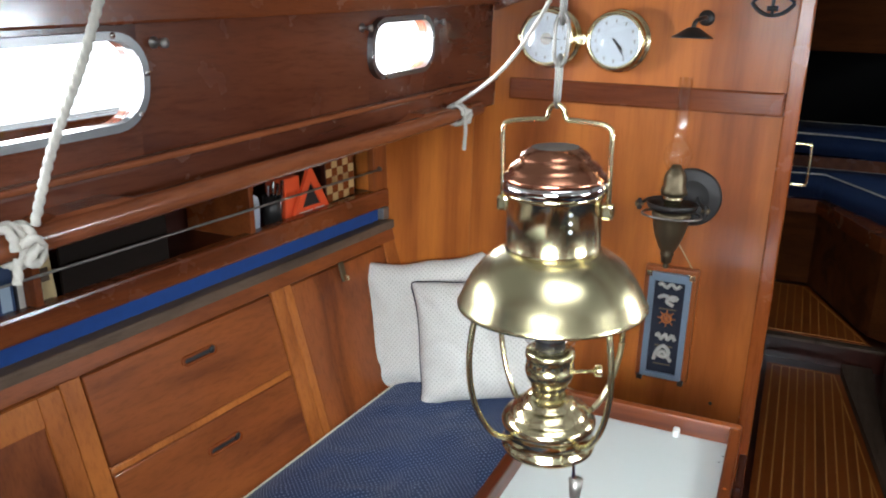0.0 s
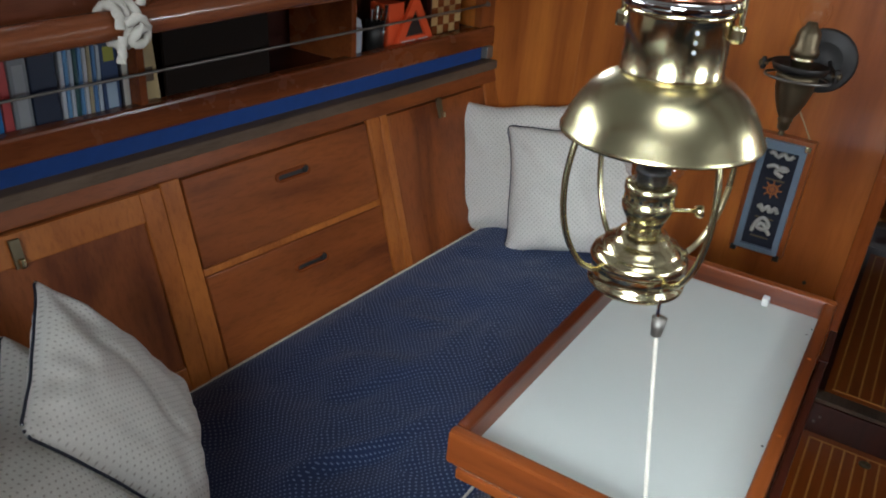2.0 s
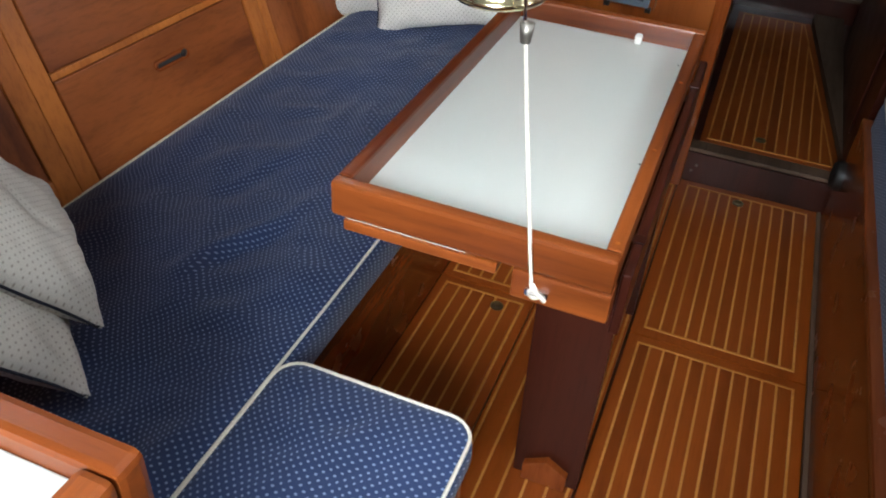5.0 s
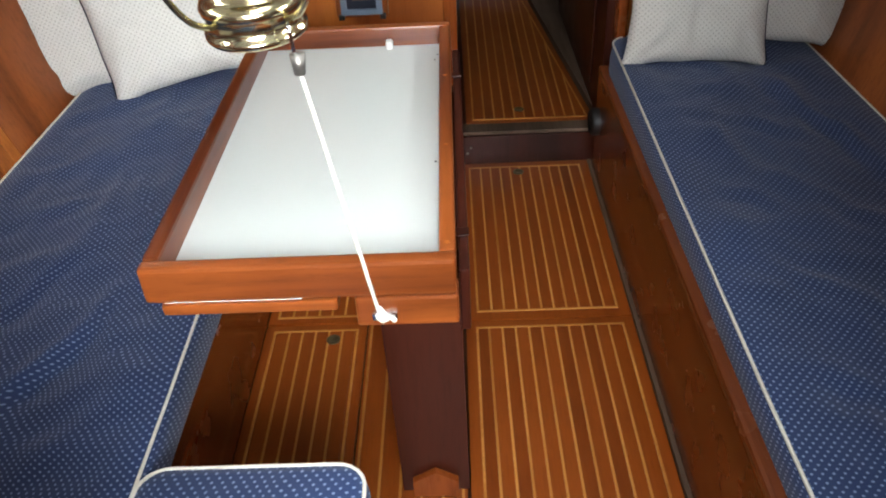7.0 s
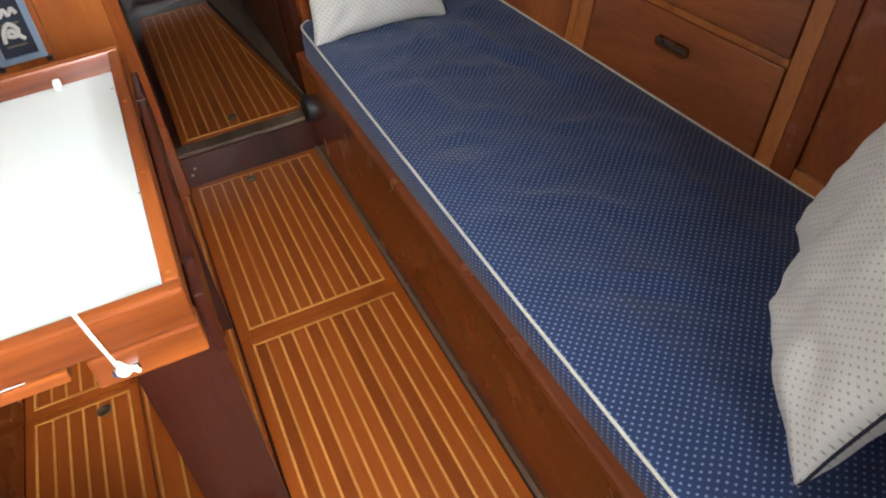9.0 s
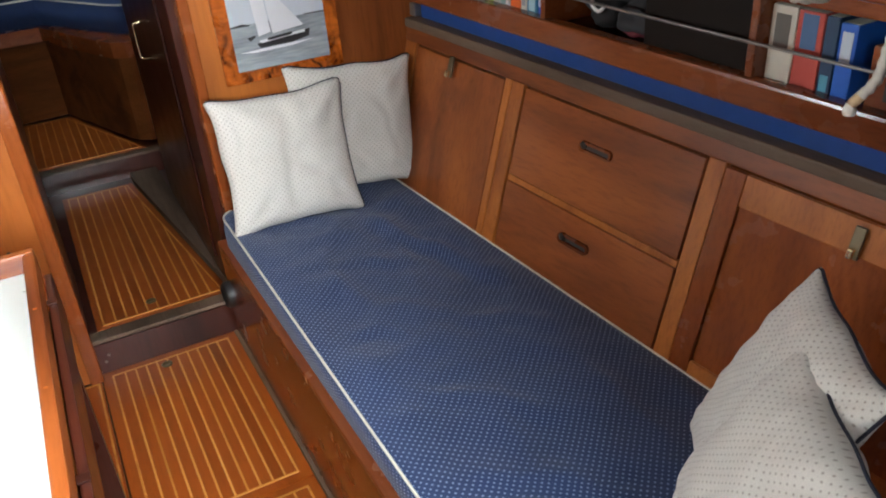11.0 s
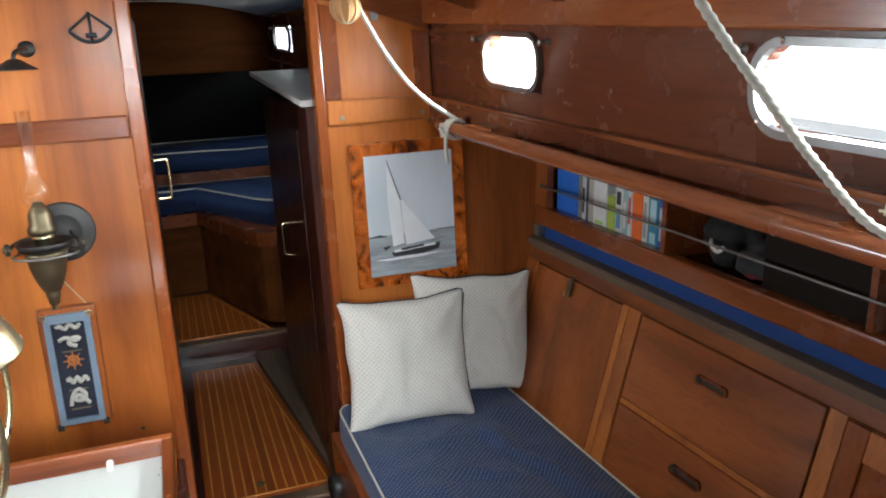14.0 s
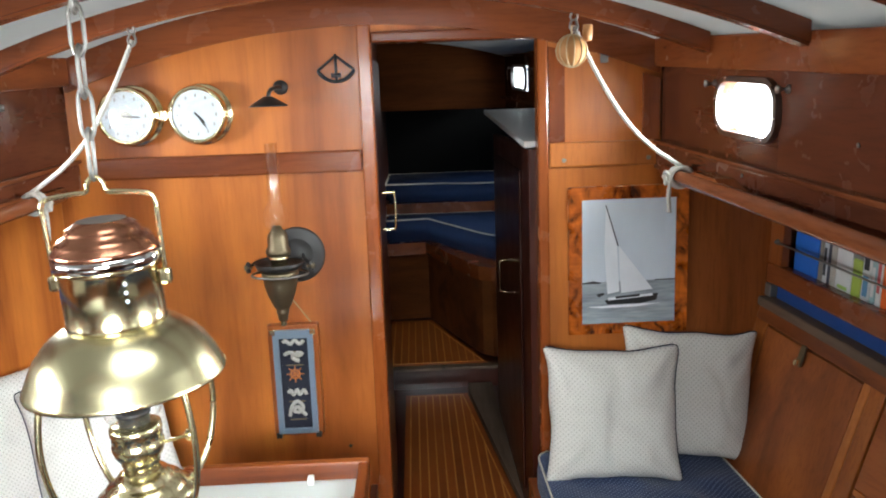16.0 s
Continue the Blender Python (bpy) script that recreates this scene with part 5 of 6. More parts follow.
def patch(name, pts, layer, material, label=""):
    part(name, outline(pts, 0.00025, lambda a, b, c: P(a, b, layer) - Vector((0, c, 0))), material, pic, label)


part("print", boxes((PX0, PX1, y - 0.001, y, PZ0, PZ1), bevel=0), M_SKYP, pic, "glossy grey photographic print")
patch("sea", [(0, 0.66), (1, 0.655), (1, 1), (0, 1)], 0.1, M_SEAP)
patch("shore", [(0, 0.663), (0.12, 0.65), (0.2, 0.664), (0.2, 0.672), (0, 0.672)], 1.2, M_INK)
patch("shore", [(0.78, 0.652), (1, 0.65), (1, 0.66), (0.78, 0.66)], 1.2, M_INK)
patch("sail", [(0.25, 0.06), (0.37, 0.37), (0.40, 0.74), (0.27, 0.76), (0.235, 0.4)], 2, M_SAIL, "white mainsail")
patch("sail", [(0.39, 0.37), (0.76, 0.73), (0.42, 0.755), (0.40, 0.6)], 2, M_SAIL, "white headsail")
patch("mast", [(0.245, 0.045), (0.255, 0.045), (0.39, 0.37), (0.375, 0.37)], 3, M_INK)
patch("hull", [(0.24, 0.81), (0.82, 0.765), (0.80, 0.82), (0.62, 0.845), (0.27, 0.845)], 3, M_INK)
patch("deck", [(0.27, 0.79), (0.76, 0.765), (0.76, 0.785), (0.28, 0.812)], 4, M_SAIL)
patch("cabin", [(0.36, 0.78), (0.62, 0.765), (0.62, 0.785), (0.36, 0.80)], 5, M_INK)
patch("dinghy", [(0.15, 0.76), (0.23, 0.745), (0.24, 0.76), (0.18, 0.785)], 3, M_INK)
patch("wake", [(0.05, 0.86), (0.4, 0.85), (0.85, 0.845), (0.6, 0.87), (0.2, 0.875)], 2, M_SAIL)
part("key_plate", boxes((0.925, 0.950, BULK - 0.006, BULK - 0.0005, 1.695, 1.745), bevel=0.003), M_STEEL, bulkhead)


# ---- pillows ----
def pillow(label, m, h=0.215, thick=0.065, pipe=(1, 1, 0, 0), seed=0.0, group="scatter pillows", ear=0.085):
    """Square pillow in its own plane: pinched corners, a full middle, soft creases; pipe marks the seams (top, right, bottom, left) that show the navy cord."""
    ob = thing("pillow", label, "pillow", group)
    n = 44

    def rim(u, v):
        k = 0.035
        x = h * u * (1 - k * (1 - v * v) * abs(u) ** 3) * (1 + ear * abs(u * v) ** 5 - 0.055 * abs(u * v) ** 40)
        y = h * v * (1 - k * (1 - u * u) * abs(v) ** 3) * (1 + ear * abs(u * v) ** 5 - 0.055 * abs(u * v) ** 40)
        x += 0.006 * noise.noise(Vector((u * 2 + seed, v * 2, 1)))
        y += 0.006 * noise.noise(Vector((u * 2 + seed, v * 2, 5)))
        return x, y

    def pt(u, v, sgn):
        x, y = rim(u, v)
        full = max(0.0, (1 - abs(u) ** 3.2) * (1 - abs(v) ** 3.2)) ** 0.62
        q = Vector((u * 2.2 + seed, v * 2.2 - seed, sgn * 3))
        edge = (max(abs(u), abs(v))) ** 2
        wr = 0.007 * noise.noise(q)
        for cu, cv, ph in ((1, 1, 0.0), (-1, 1, 1.7), (1, -1, 3.1), (-1, -1, 4.4)):
            du, dv = (u - cu) * cu, (v - cv) * cv
            far = math.hypot(du, dv)
            an = math.atan2(dv, du)
            wr += 0.0075 * math.exp(-((far - 0.5) / 0.34) ** 2) * math.sin(7.5 * an + ph + seed + 1.5 * noise.noise(Vector((u * 1.5 + seed, v * 1.5, 2.0))))
        wr += 0.012 * edge * noise.noise(Vector((u * 3.2 + seed * 3, v * 3.2, sgn))) - 0.008 * max(0.0, 1 - abs(noise.noise(Vector((u * 1.3 + seed, v * 1.3, 7.0 * sgn)))) * 6) * (1 - edge)
        # puckers along the seams
        wr += 0.0045 * abs(u) ** 4 * math.sin(19 * v + 3 * noise.noise(Vector((v * 2, seed, 4)))) + 0.0045 * abs(v) ** 4 * math.sin(17 * u + 3 * noise.noise(Vector((u * 2, seed, 8))))
        return Vector((x, y, sgn * thick * full * (1 + 0.1 * noise.noise(q * 0.6)) + wr * full))
    bm = bmesh.new()
    for sgn in (1, -1):
        g = [[bm.verts.new(pt(-1 + 2 * i / n, -1 + 2 * j / n, sgn)) for j in range(n + 1)] for i in range(n + 1)]
        for i in range(n):
            for j in range(n):
                q = (g[i][j], g[i + 1][j], g[i + 1][j + 1], g[i][j + 1])
                bm.faces.new(q if sgn > 0 else q[::-1])
    bmesh.ops.remove_doubles(bm, verts=bm.verts[:], dist=1e-5)
    part("cover", bm, M_PILLOW, ob, smooth=True)
    runs = []
    for on, fn in zip(pipe, (lambda t: (t, 1), lambda t: (1, t), lambda t: (t, -1), lambda t: (-1, t))):
        if on:
            runs.append([pt(*fn(-1 + 2 * i / 20), 1) for i in range(21)])
    for run in runs:
        part("piping", tube(run, 0.0028, 6), M_NAVYP, ob, "navy corded edge", smooth=True)
    ob.matrix_world = m
    return ob


def lean(x, y, z, back, turn, spin):
    """Standing on an edge, leaning back by some degrees, turned about the upright and spun in its plane; faces aft when turn is 0."""
    return Matrix.Translation((x, y, z)) @ pose(0, 0, 0, 90, 0, turn) @ pose(0, 0, 0, -back) @ pose(0, 0, 0, 0, 0, spin)


pillow("cream dotted pillow with navy piping in front of another", lean(0.927, 2.40, 0.645, 14, -2, -1), 0.197, 0.07, (1, 1, 0, 0), 1.0)
pillow("cream dotted pillow with navy piping in the settee corner", lean(1.185, 2.488, 0.662, 10, -5, -4), 0.199, 0.05, (1, 0, 0, 0), 2.3)
pillow("pale dotted pillow leaning in the settee corner", lean(-0.81, 2.43, 0.65, 13, 14, 9), 0.21, 0.055, (0, 0, 0, 0), 4.1)
pillow("pale dotted pillow with navy piping resting on another", lean(-0.595, 2.36, 0.655, 17, 12, 10), 0.193, 0.06, (1, 0, 0, 1), 5.7)
def facing(centre, u, v, spin=0):
    """Pillow plane from its centre, its edge direction u and its rise v."""
    u = Vector(u).normalized()
    v = Vector(v)
    v = (v - u * v.dot(u)).normalized()
    n = u.cross(v)
    x, y, z = centre
    return Matrix(((u.x, v.x, n.x, x), (u.y, v.y, n.y, y), (u.z, v.z, n.z, z), (0, 0, 0, 1))) @ pose(0, 0, 0, 0, 0, spin)


pillow("cream dotted pillow with dark piping leaning aft on another", facing((-0.792, 0.866, 0.632), (0.327, 0.553, -0.766), (-0.799, 0.595, 0.089)), 0.197, 0.06, (0, 0, 1, 1), 6.9, ear=0.03)
pillow("cream dotted pillow with dark piping lying below another", facing((-0.745, 0.765, 0.585), (0.327, 0.553, -0.766), (-0.799, 0.595, 0.089)), 0.197, 0.06, (0, 0, 1, 1), 8.2, ear=0.03)
pillow("cream dotted pillow propped against the locker", facing((1.195, 0.80, 0.63), (-0.609, -0.791, 0.05), (0.414, -0.264, 0.871)), 0.19, 0.055, (1, 1, 0, 1), 9.4, ear=0.05)
pillow("cream dotted pillow with a navy edge lying in front", facing((1.042, 0.685, 0.612), (-0.609, -0.791, 0.05), (0.414, -0.264, 0.871)), 0.187, 0.07, (1, 1, 0, 1), 10.9, ear=0.05)

# ---- books and things on the shelves ----
BOOKMATS = {}


def colour_mat(rgb, rough=0.45):
    key = (rgb, rough)
    if key not in BOOKMATS:
        BOOKMATS[key] = plain("book_cloth", rgb, rough, 0.0, 0.18, 30, 0.05)
    return BOOKMATS[key]


def book(side, ya, yb, h, rgb, label, bars=(), depth=0.135, out=-0.034, tip=0.0):
    """A book standing on the shelf, spine inboard. bars: (from, to, colour) along the spine's height, standing for its lettering."""
    f = side_map(side)
    base = 0.9925

    def g(w, y, v):
        return f(w, y + tip * (v - base), v)
    lo, hi = min(ya, yb), max(ya, yb)
    ob = thing("book", label, "book", "books on the starboard shelf" if side > 0 else "books on the port shelf")
    part("cover", boxes((out - depth, out, lo, hi, base, base + h), bevel=0.003, f=g), colour_mat(rgb), ob)
    part("pages", boxes((out - depth + 0.004, out - 0.006, lo + 0.002, hi - 0.002, base + h, base + h + 0.0006), bevel=0, f=g), colour_mat((0.6, 0.57, 0.48)), ob)
    for a, b, c in bars:
        part("spine_mark", boxes((out + 0.0001, out + 0.0008, lo + 0.2 * (hi - lo), hi - 0.2 * (hi - lo), base + a * h, base + b * h), bevel=0, f=g), colour_mat(c), ob)
    return ob


W, K = (0.62, 0.62, 0.60), (0.02, 0.02, 0.025)
book(1, 2.497, 2.378, 0.165, (0.02, 0.13, 0.52), "wide bright blue ring binder", depth=0.17)
book(1, 2.375, 2.357, 0.160, (0.22, 0.20, 0.17), "thin grey-brown book on the shelf")
book(1, 2.354, 2.336, 0.163, (0.55, 0.56, 0.58), "thin pale grey book on the shelf", ((0.2, 0.7, K),))
book(1, 2.333, 2.322, 0.155, (0.04, 0.04, 0.06), "thin black book on the shelf")
book(1, 2.320, 2.296, 0.162, (0.40, 0.36, 0.31), "grey-beige book on the shelf")
book(1, 2.294, 2.226, 0.164, (0.64, 0.64, 0.63), "thick white folder on the shelf", ((0.1, 0.16, (0.3, 0.5, 0.1)),))
book(1, 2.223, 2.186, 0.115, (0.35, 0.45, 0.07), "short lime green booklet on the shelf")
book(1, 2.183, 2.150, 0.160, W, "white book with printed spine", ((0.15, 0.5, (0.1, 0.25, 0.4)), (0.6, 0.85, K)))
book(1, 2.147, 2.128, 0.158, (0.30, 0.45, 0.46), "pale teal book on the shelf", ((0.2, 0.7, W),))
book(1, 2.125, 2.106, 0.161, W, "thin white book on the shelf", ((0.3, 0.8, (0.5, 0.1, 0.1)),))
book(1, 2.103, 2.060, 0.163, (0.72, 0.13, 0.015), "bright orange book on the shelf")
book(1, 2.057, 2.034, 0.160, (0.60, 0.58, 0.50), "off-white book on the shelf", ((0.15, 0.8, (0.3, 0.3, 0.32)),))
book(1, 2.031, 1.990, 0.158, (0.03, 0.20, 0.33), "teal blue almanac with pale lettering bars", ((0.1, 0.3, (0.4, 0.6, 0.65)), (0.5, 0.9, (0.4, 0.6, 0.65))))
book(1, 1.987, 1.966, 0.156, (0.03, 0.09, 0.36), "blue pilot book on the shelf", ((0.2, 0.8, (0.45, 0.5, 0.6)),))
book(1, 1.963, 1.944, 0.150, (0.02, 0.06, 0.22), "dark blue pilot book on the shelf", ((0.3, 0.7, (0.4, 0.45, 0.6)),))
book(1, 1.279, 1.224, 0.160, (0.56, 0.50, 0.40), "cream book with black lettering bars", ((0.45, 0.9, (0.12, 0.10, 0.08)),))
book(1, 1.221, 1.166, 0.158, (0.48, 0.06, 0.04), "red book with a blue head band", ((0.55, 0.97, (0.06, 0.13, 0.26)),))
book(1, 1.163, 1.136, 0.156, (0.01, 0.04, 0.09), "dark navy book on the shelf", ((0.1, 0.3, (0.08, 0.3, 0.4)),))
book(1, 1.133, 1.098, 0.150, (0.01, 0.10, 0.45), "bright blue book on the shelf", ((0.5, 0.9, (0.5, 0.55, 0.6)),))
book(-1, 1.383, 1.333, 0.162, (0.55, 0.42, 0.20), "cream logbook with a dark emblem", ((0.35, 0.55, (0.10, 0.06, 0.03)), (0.06, 0.1, (0.2, 0.12, 0.05))), tip=-0.06)
book(-1, 1.312, 1.290, 0.152, (0.02, 0.02, 0.025), "black book with a white spine label", ((0.05, 0.75, (0.55, 0.53, 0.46)),))
book(-1, 1.287, 1.248, 0.158, (0.02, 0.05, 0.13), "dark blue book with a pale panel", ((0.1, 0.45, (0.35, 0.45, 0.55)), (0.75, 0.95, (0.4, 0.4, 0.05))))
for i, c in enumerate(((0.45, 0.50, 0.56), (0.08, 0.20, 0.42), (0.40, 0.33, 0.20), (0.55, 0.56, 0.58), (0.10, 0.24, 0.45), (0.02, 0.08, 0.08), (0.50, 0.54, 0.60), (0.12, 0.28, 0.50), (0.55, 0.57, 0.60))):
    book(-1, 1.245 - 0.0100 * i, 1.2365 - 0.0100 * i, 0.155 + 0.003 * (i % 3), c, "thin magazine in a row of pale and blue ones", tip=0.03)
book(-1, 1.153, 1.098, 0.160, (0.012, 0.022, 0.05), "thick navy binder on the shelf")
book(-1, 1.095, 1.058, 0.158, (0.22, 0.23, 0.24), "grey folder on the shelf", ((0.1, 0.9, (0.32, 0.33, 0.34)),))
book(-1, 1.055, 1.037, 0.156, (0.45, 0.06, 0.06), "thin red book on the shelf")
book(-1, 1.034, 1.010, 0.154, (0.02, 0.16, 0.42), "bright blue book on the shelf")
book(-1, 1.007, 0.975, 0.150, (0.05, 0.08, 0.15), "dark blue book on the shelf")

f = side_map(1)
logbox = thing("wooden_box", "brown wooden box with a cream label on the shelf", "box")
part("body", boxes((-0.16, -0.034, 0.84, 1.065, 0.9925, 1.115), bevel=0.004, f=f), M_LOCK, logbox)
part("label_plate", boxes((-0.0335, -0.032, 0.86, 0.99, 1.005, 1.045), bevel=0.001, f=f), colour_mat((0.50, 0.42, 0.22)), logbox)
part("stain_mark", boxes((-0.0335, -0.0325, 1.022, 1.030, 1.02, 1.09), bevel=0.001, f=f), M_BLACK, logbox)
bag = thing("cloth_bundle", "dark bundle of bags with red trim and a white strap", "bag")


def lump(c, rx, ry, rz, seed, material, name, label=""):
    bm = bmesh.new()
    bmesh.ops.create_icosphere(bm, subdivisions=4, radius=1)
    for v in bm.verts:
        d = 0.98 + 0.32 * noise.noise(v.co * 1.8 + Vector((seed, 0, 0))) + 0.05 * noise.noise(v.co * 6.0) + 0.12 * (1 - abs(noise.noise(v.co * 3.5 + Vector((0, seed, 0)))))
        v.co = f(*(Vector(c) + Vector((v.co.x * rx * d, v.co.y * ry * d, max(-0.75, v.co.z) * rz * d))))
    return part(name, bm, material, bag, label, smooth=True)


lump((-0.13, 1.79, 1.06), 0.07, 0.075, 0.072, 1, plain("black_canvas", (0.013, 0.012, 0.012), 0.9, 0, 0.3, 60, 0.3), "sack")
lump((-0.12, 1.67, 1.038), 0.07, 0.07, 0.048, 5, plain("dark_grey_cloth", (0.03, 0.028, 0.03), 0.85, 0, 0.3, 30, 0.3), "sack", "dark grey cloth")
lump((-0.085, 1.66, 1.022), 0.03, 0.05, 0.026, 9, plain("dark_red_cloth", (0.13, 0.012, 0.02), 0.85, 0, 0.3, 30, 0.3), "trim", "dark red cloth edge")
part("strap", tube(smooth_path([f(-0.05, 1.80, 1.072), f(-0.035, 1.78, 1.060), f(-0.035, 1.757, 1.052), f(-0.045, 1.75, 1.066)], 5), 0.005, 8), M_WHITE, bag, "white strap")

f = side_map(-1)
chess = thing("chess_board", "folded brown and cream chequered chess board on the shelf", "chess board")
part("board", boxes((-0.085, -0.07, 2.345, 2.492, 0.9925, 1.165), bevel=0.002, f=f), M_DARK, chess)
M_PALE = wood("maple_square", (0.42, 0.25, 0.09), (0.60, 0.38, 0.16), "z", 0.4)
for i in range(5):
    for j in range(6):
        part("square", boxes((-0.0698, -0.0685, 2.351 + 0.0275 * i, 2.3775 + 0.0275 * i, 0.996 + 0.0275 * j, 1.0225 + 0.0275 * j), bevel=0, f=f), M_PALE if (i + j) % 2 else M_TRIM, chess)
tri = thing("warning_triangle", "folded red-orange warning triangle in its clear cover", "warning triangle")
M_ORANGE = plain("red_orange_plastic", (0.75, 0.09, 0.025), 0.3, 0, 0.15, 20, 0.03)
yc = 2.235
part("frame", ring_outline([(yc - 0.085, 0.994), (yc + 0.085, 0.994), (yc, 1.150)], [(yc - 0.043, 1.020), (yc + 0.043, 1.020), (yc, 1.098)], 0.012, lambda a, b, c: f(-0.045 + c, a, b)), M_ORANGE, tri)
part("backing", outline([(yc - 0.045, 1.018), (yc + 0.045, 1.018), (yc, 1.10)], 0.004, lambda a, b, c: f(-0.044 + c, a, b)), M_BLACK, tri)
part("side_panel", boxes((-0.12, -0.05, yc - 0.095, yc - 0.03, 0.994, 1.12), bevel=0.004, f=f), M_ORANGE, tri)
for a, b in ((-0.06, 0.0), (0.012, 0.055)):
    part("lettering_bar", boxes((-0.0329, -0.0322, yc + a, yc + b, 1.003, 1.010), bevel=0, f=f), M_DIAL, tri)
tin = thing("tin", "dark tin holding silver tools on the shelf", "tin")
part("can", lathe([(0, 0), (0.028, 0), (0.028, 0.085), (0.025, 0.085), (0.025, 0.01), (0, 0.01)], f(-0.065, 2.096, 0.994), 28), M_IRON, tin, smooth=True)
for i in range(4):
    part("tool", tube([f(-0.065 + 0.008 * i, 2.085 + 0.007 * i, 1.02), f(-0.05 + 0.004 * i, 2.075 + 0.014 * i, 1.115 + 0.008 * (i % 2))], 0.005, 8), M_CHROME, tin)
bottle = thing("spray_bottle", "white plastic bottle with a red cap on the shelf", "bottle")
part("body", lathe([(0, 0), (0.030, 0), (0.031, 0.01), (0.031, 0.08), (0.026, 0.10), (0.012, 0.108), (0.012, 0.118)], f(-0.065, 2.004, 0.994), 28), M_DIAL, bottle, smooth=True)
part("label_band", lathe([(0.0313, 0.02), (0.0313, 0.07)], f(-0.065, 2.004, 0.994), 28), colour_mat((0.45, 0.52, 0.60)), bottle, smooth=True)
part("cap", lathe([(0.012, 0.118), (0.013, 0.118), (0.013, 0.14), (0, 0.141)], f(-0.065, 2.004, 0.994), 20), M_ORANGE, bottle, "red cap", smooth=True)


# ---- ropes on the grab rails ----
def rail_at(side, y):
    return cabin_map(side)(0.065, y, 1.345)


def lashing(side, y, r, turns, name, label, tail=(), lead=()):
    """A rope's knot round the rail, its tail and its lead."""
    ob = thing(name, label, "rope", "ropes on the grab rails")
    c = rail_at(side, y)
    pts = []
    for i in range(turns * 12 + 1):
        an = 2 * math.pi * i / 12
        rr = 0.0215 + r * (1.0 + 0.25 * math.sin(i * 1.3))
        pts.append(c + Vector((rr * math.cos(an), (i / (turns * 12) - 0.5) * r * 2.2 * turns, rr * math.sin(an))))
    part("wrap", tube(smooth_path(pts, 2), r, 15, lay=2.6 / r), M_ROPE, ob, smooth=True)
    s = -side
    cross = [c + Vector((s * (0.024 + r), -2.2 * r, 1.0 * r)), c + Vector((s * (0.028 + 2 * r), 0, 2.4 * r)), c + Vector((s * (0.024 + 2 * r), 2.2 * r, -0.5 * r)), c + Vector((s * (0.026 + 2 * r), 0.5 * r, -3.0 * r)), c + Vector((s * (0.03 + 1.5 * r), -2.0 * r, -2.0 * r)), c + Vector((s * (0.032 + 2 * r), 0.5 * r, 0.8 * r))]
    part("cross_turn", tube(smooth_path(cross, 6), r, 15, lay=2.6 / r), M_ROPE, ob, smooth=True)
    if tail:
        part("tail", tube(smooth_path([c + Vector(q) for q in tail], 6), r * 0.95, 15, lay=2.6 / r), M_ROPE, ob, smooth=True)
    if lead:
        part("lead", tube(smooth_path(lead, 8), r, 15, lay=2.6 / r), M_ROPE, ob, "rope leading up to the roof", smooth=True)
    return ob


for side in (1, -1):
    knot_y = 2.262 if side > 0 else 2.222
    c = rail_at(side, knot_y)
    hx = MID + side * 0.55
    hook = Vector((hx, 2.187, 1.775))
    top = c + Vector((0, -0.01, 0.03))
    mid = [hook.lerp(top, t) + Vector((0, 0, -0.075 * math.sin(math.pi * t) * (1 - 0.25 * t))) for t in (0, 0.18, 0.36, 0.54, 0.72, 0.88, 1.0)]
    lashing(side, knot_y, 0.0056, 3, "rope_lashing", "white rope knotted round the rail and hung from a roof hook", ((-side * 0.03, -0.01, -0.01), (-side * 0.034, -0.014, -0.05), (-side * 0.032, -0.016, -0.095)), mid)
    hk = thing("roof_hook", "small steel snap hook under a deck beam", "hook", "roof hooks")
    zt = roof(hx) + 0.012
    part("eye", tube([(hx + 0.009 * math.cos(radians(a)), 2.187, zt - 0.006 + 0.009 * math.sin(radians(a))) for a in range(0, 360, 24)], 0.0028, 8, True), M_STEEL, hk, smooth=True)
    part("snap", tube(smooth_path([(hx - 0.004, 2.187, zt - 0.012), (hx - 0.010, 2.184, zt - 0.03), (hx - 0.002, 2.182, zt - 0.045), (hx + 0.009, 2.184, zt - 0.032), (hx + 0.005, 2.187, zt - 0.014)], 5), 0.003, 8), M_STEEL, hk, smooth=True)

f = cabin_map(1)
aft_rope = lashing(1, 0.812, 0.0066, 2, "rope_lashing", "thick white rope knotted round the rail with a hanging tail", (),
                   [(0.90, 1.02, 1.82), (0.93, 0.975, 1.66), (1.016, 0.93, 1.515), (1.095, 0.905, 1.41), (1.135, 0.870, 1.350), rail_at(1, 0.825) + Vector((-0.022, 0, 0.030))])
# a bight over the rail, down behind it to the whipped tail
part("bight", tube(smooth_path([f(0.100, 0.815, 1.335), f(0.102, 0.790, 1.352), f(0.096, 0.772, 1.372), f(0.072, 0.752, 1.384), f(0.048, 0.735, 1.376), f(0.034, 0.729, 1.345), f(0.034, 0.731, 1.300)], 7), 0.0066, 15, lay=2.6 / 0.0066), M_ROPE, aft_rope, smooth=True)
part("tail", tube(smooth_path([f(0.034, 0.731, 1.302), f(0.036, 0.735, 1.262), f(0.036, 0.742, 1.228), f(0.036, 0.758, 1.204)], 6), 0.0064, 15, lay=2.6 / 0.0064), M_ROPE, aft_rope, smooth=True)
part("whipping", tube([f(0.036, 0.757, 1.205), f(0.036, 0.768, 1.192)], 0.0070, 12), M_TAN, aft_rope, "tan whipping twine", smooth=True)
part("frayed_end", lathe([(0.0055, 0), (0.0085, -0.010), (0.0075, -0.016), (0, -0.017)], f(0.036, 0.770, 1.192), 12), M_PIPE, aft_rope, "frayed white rope end", smooth=True)
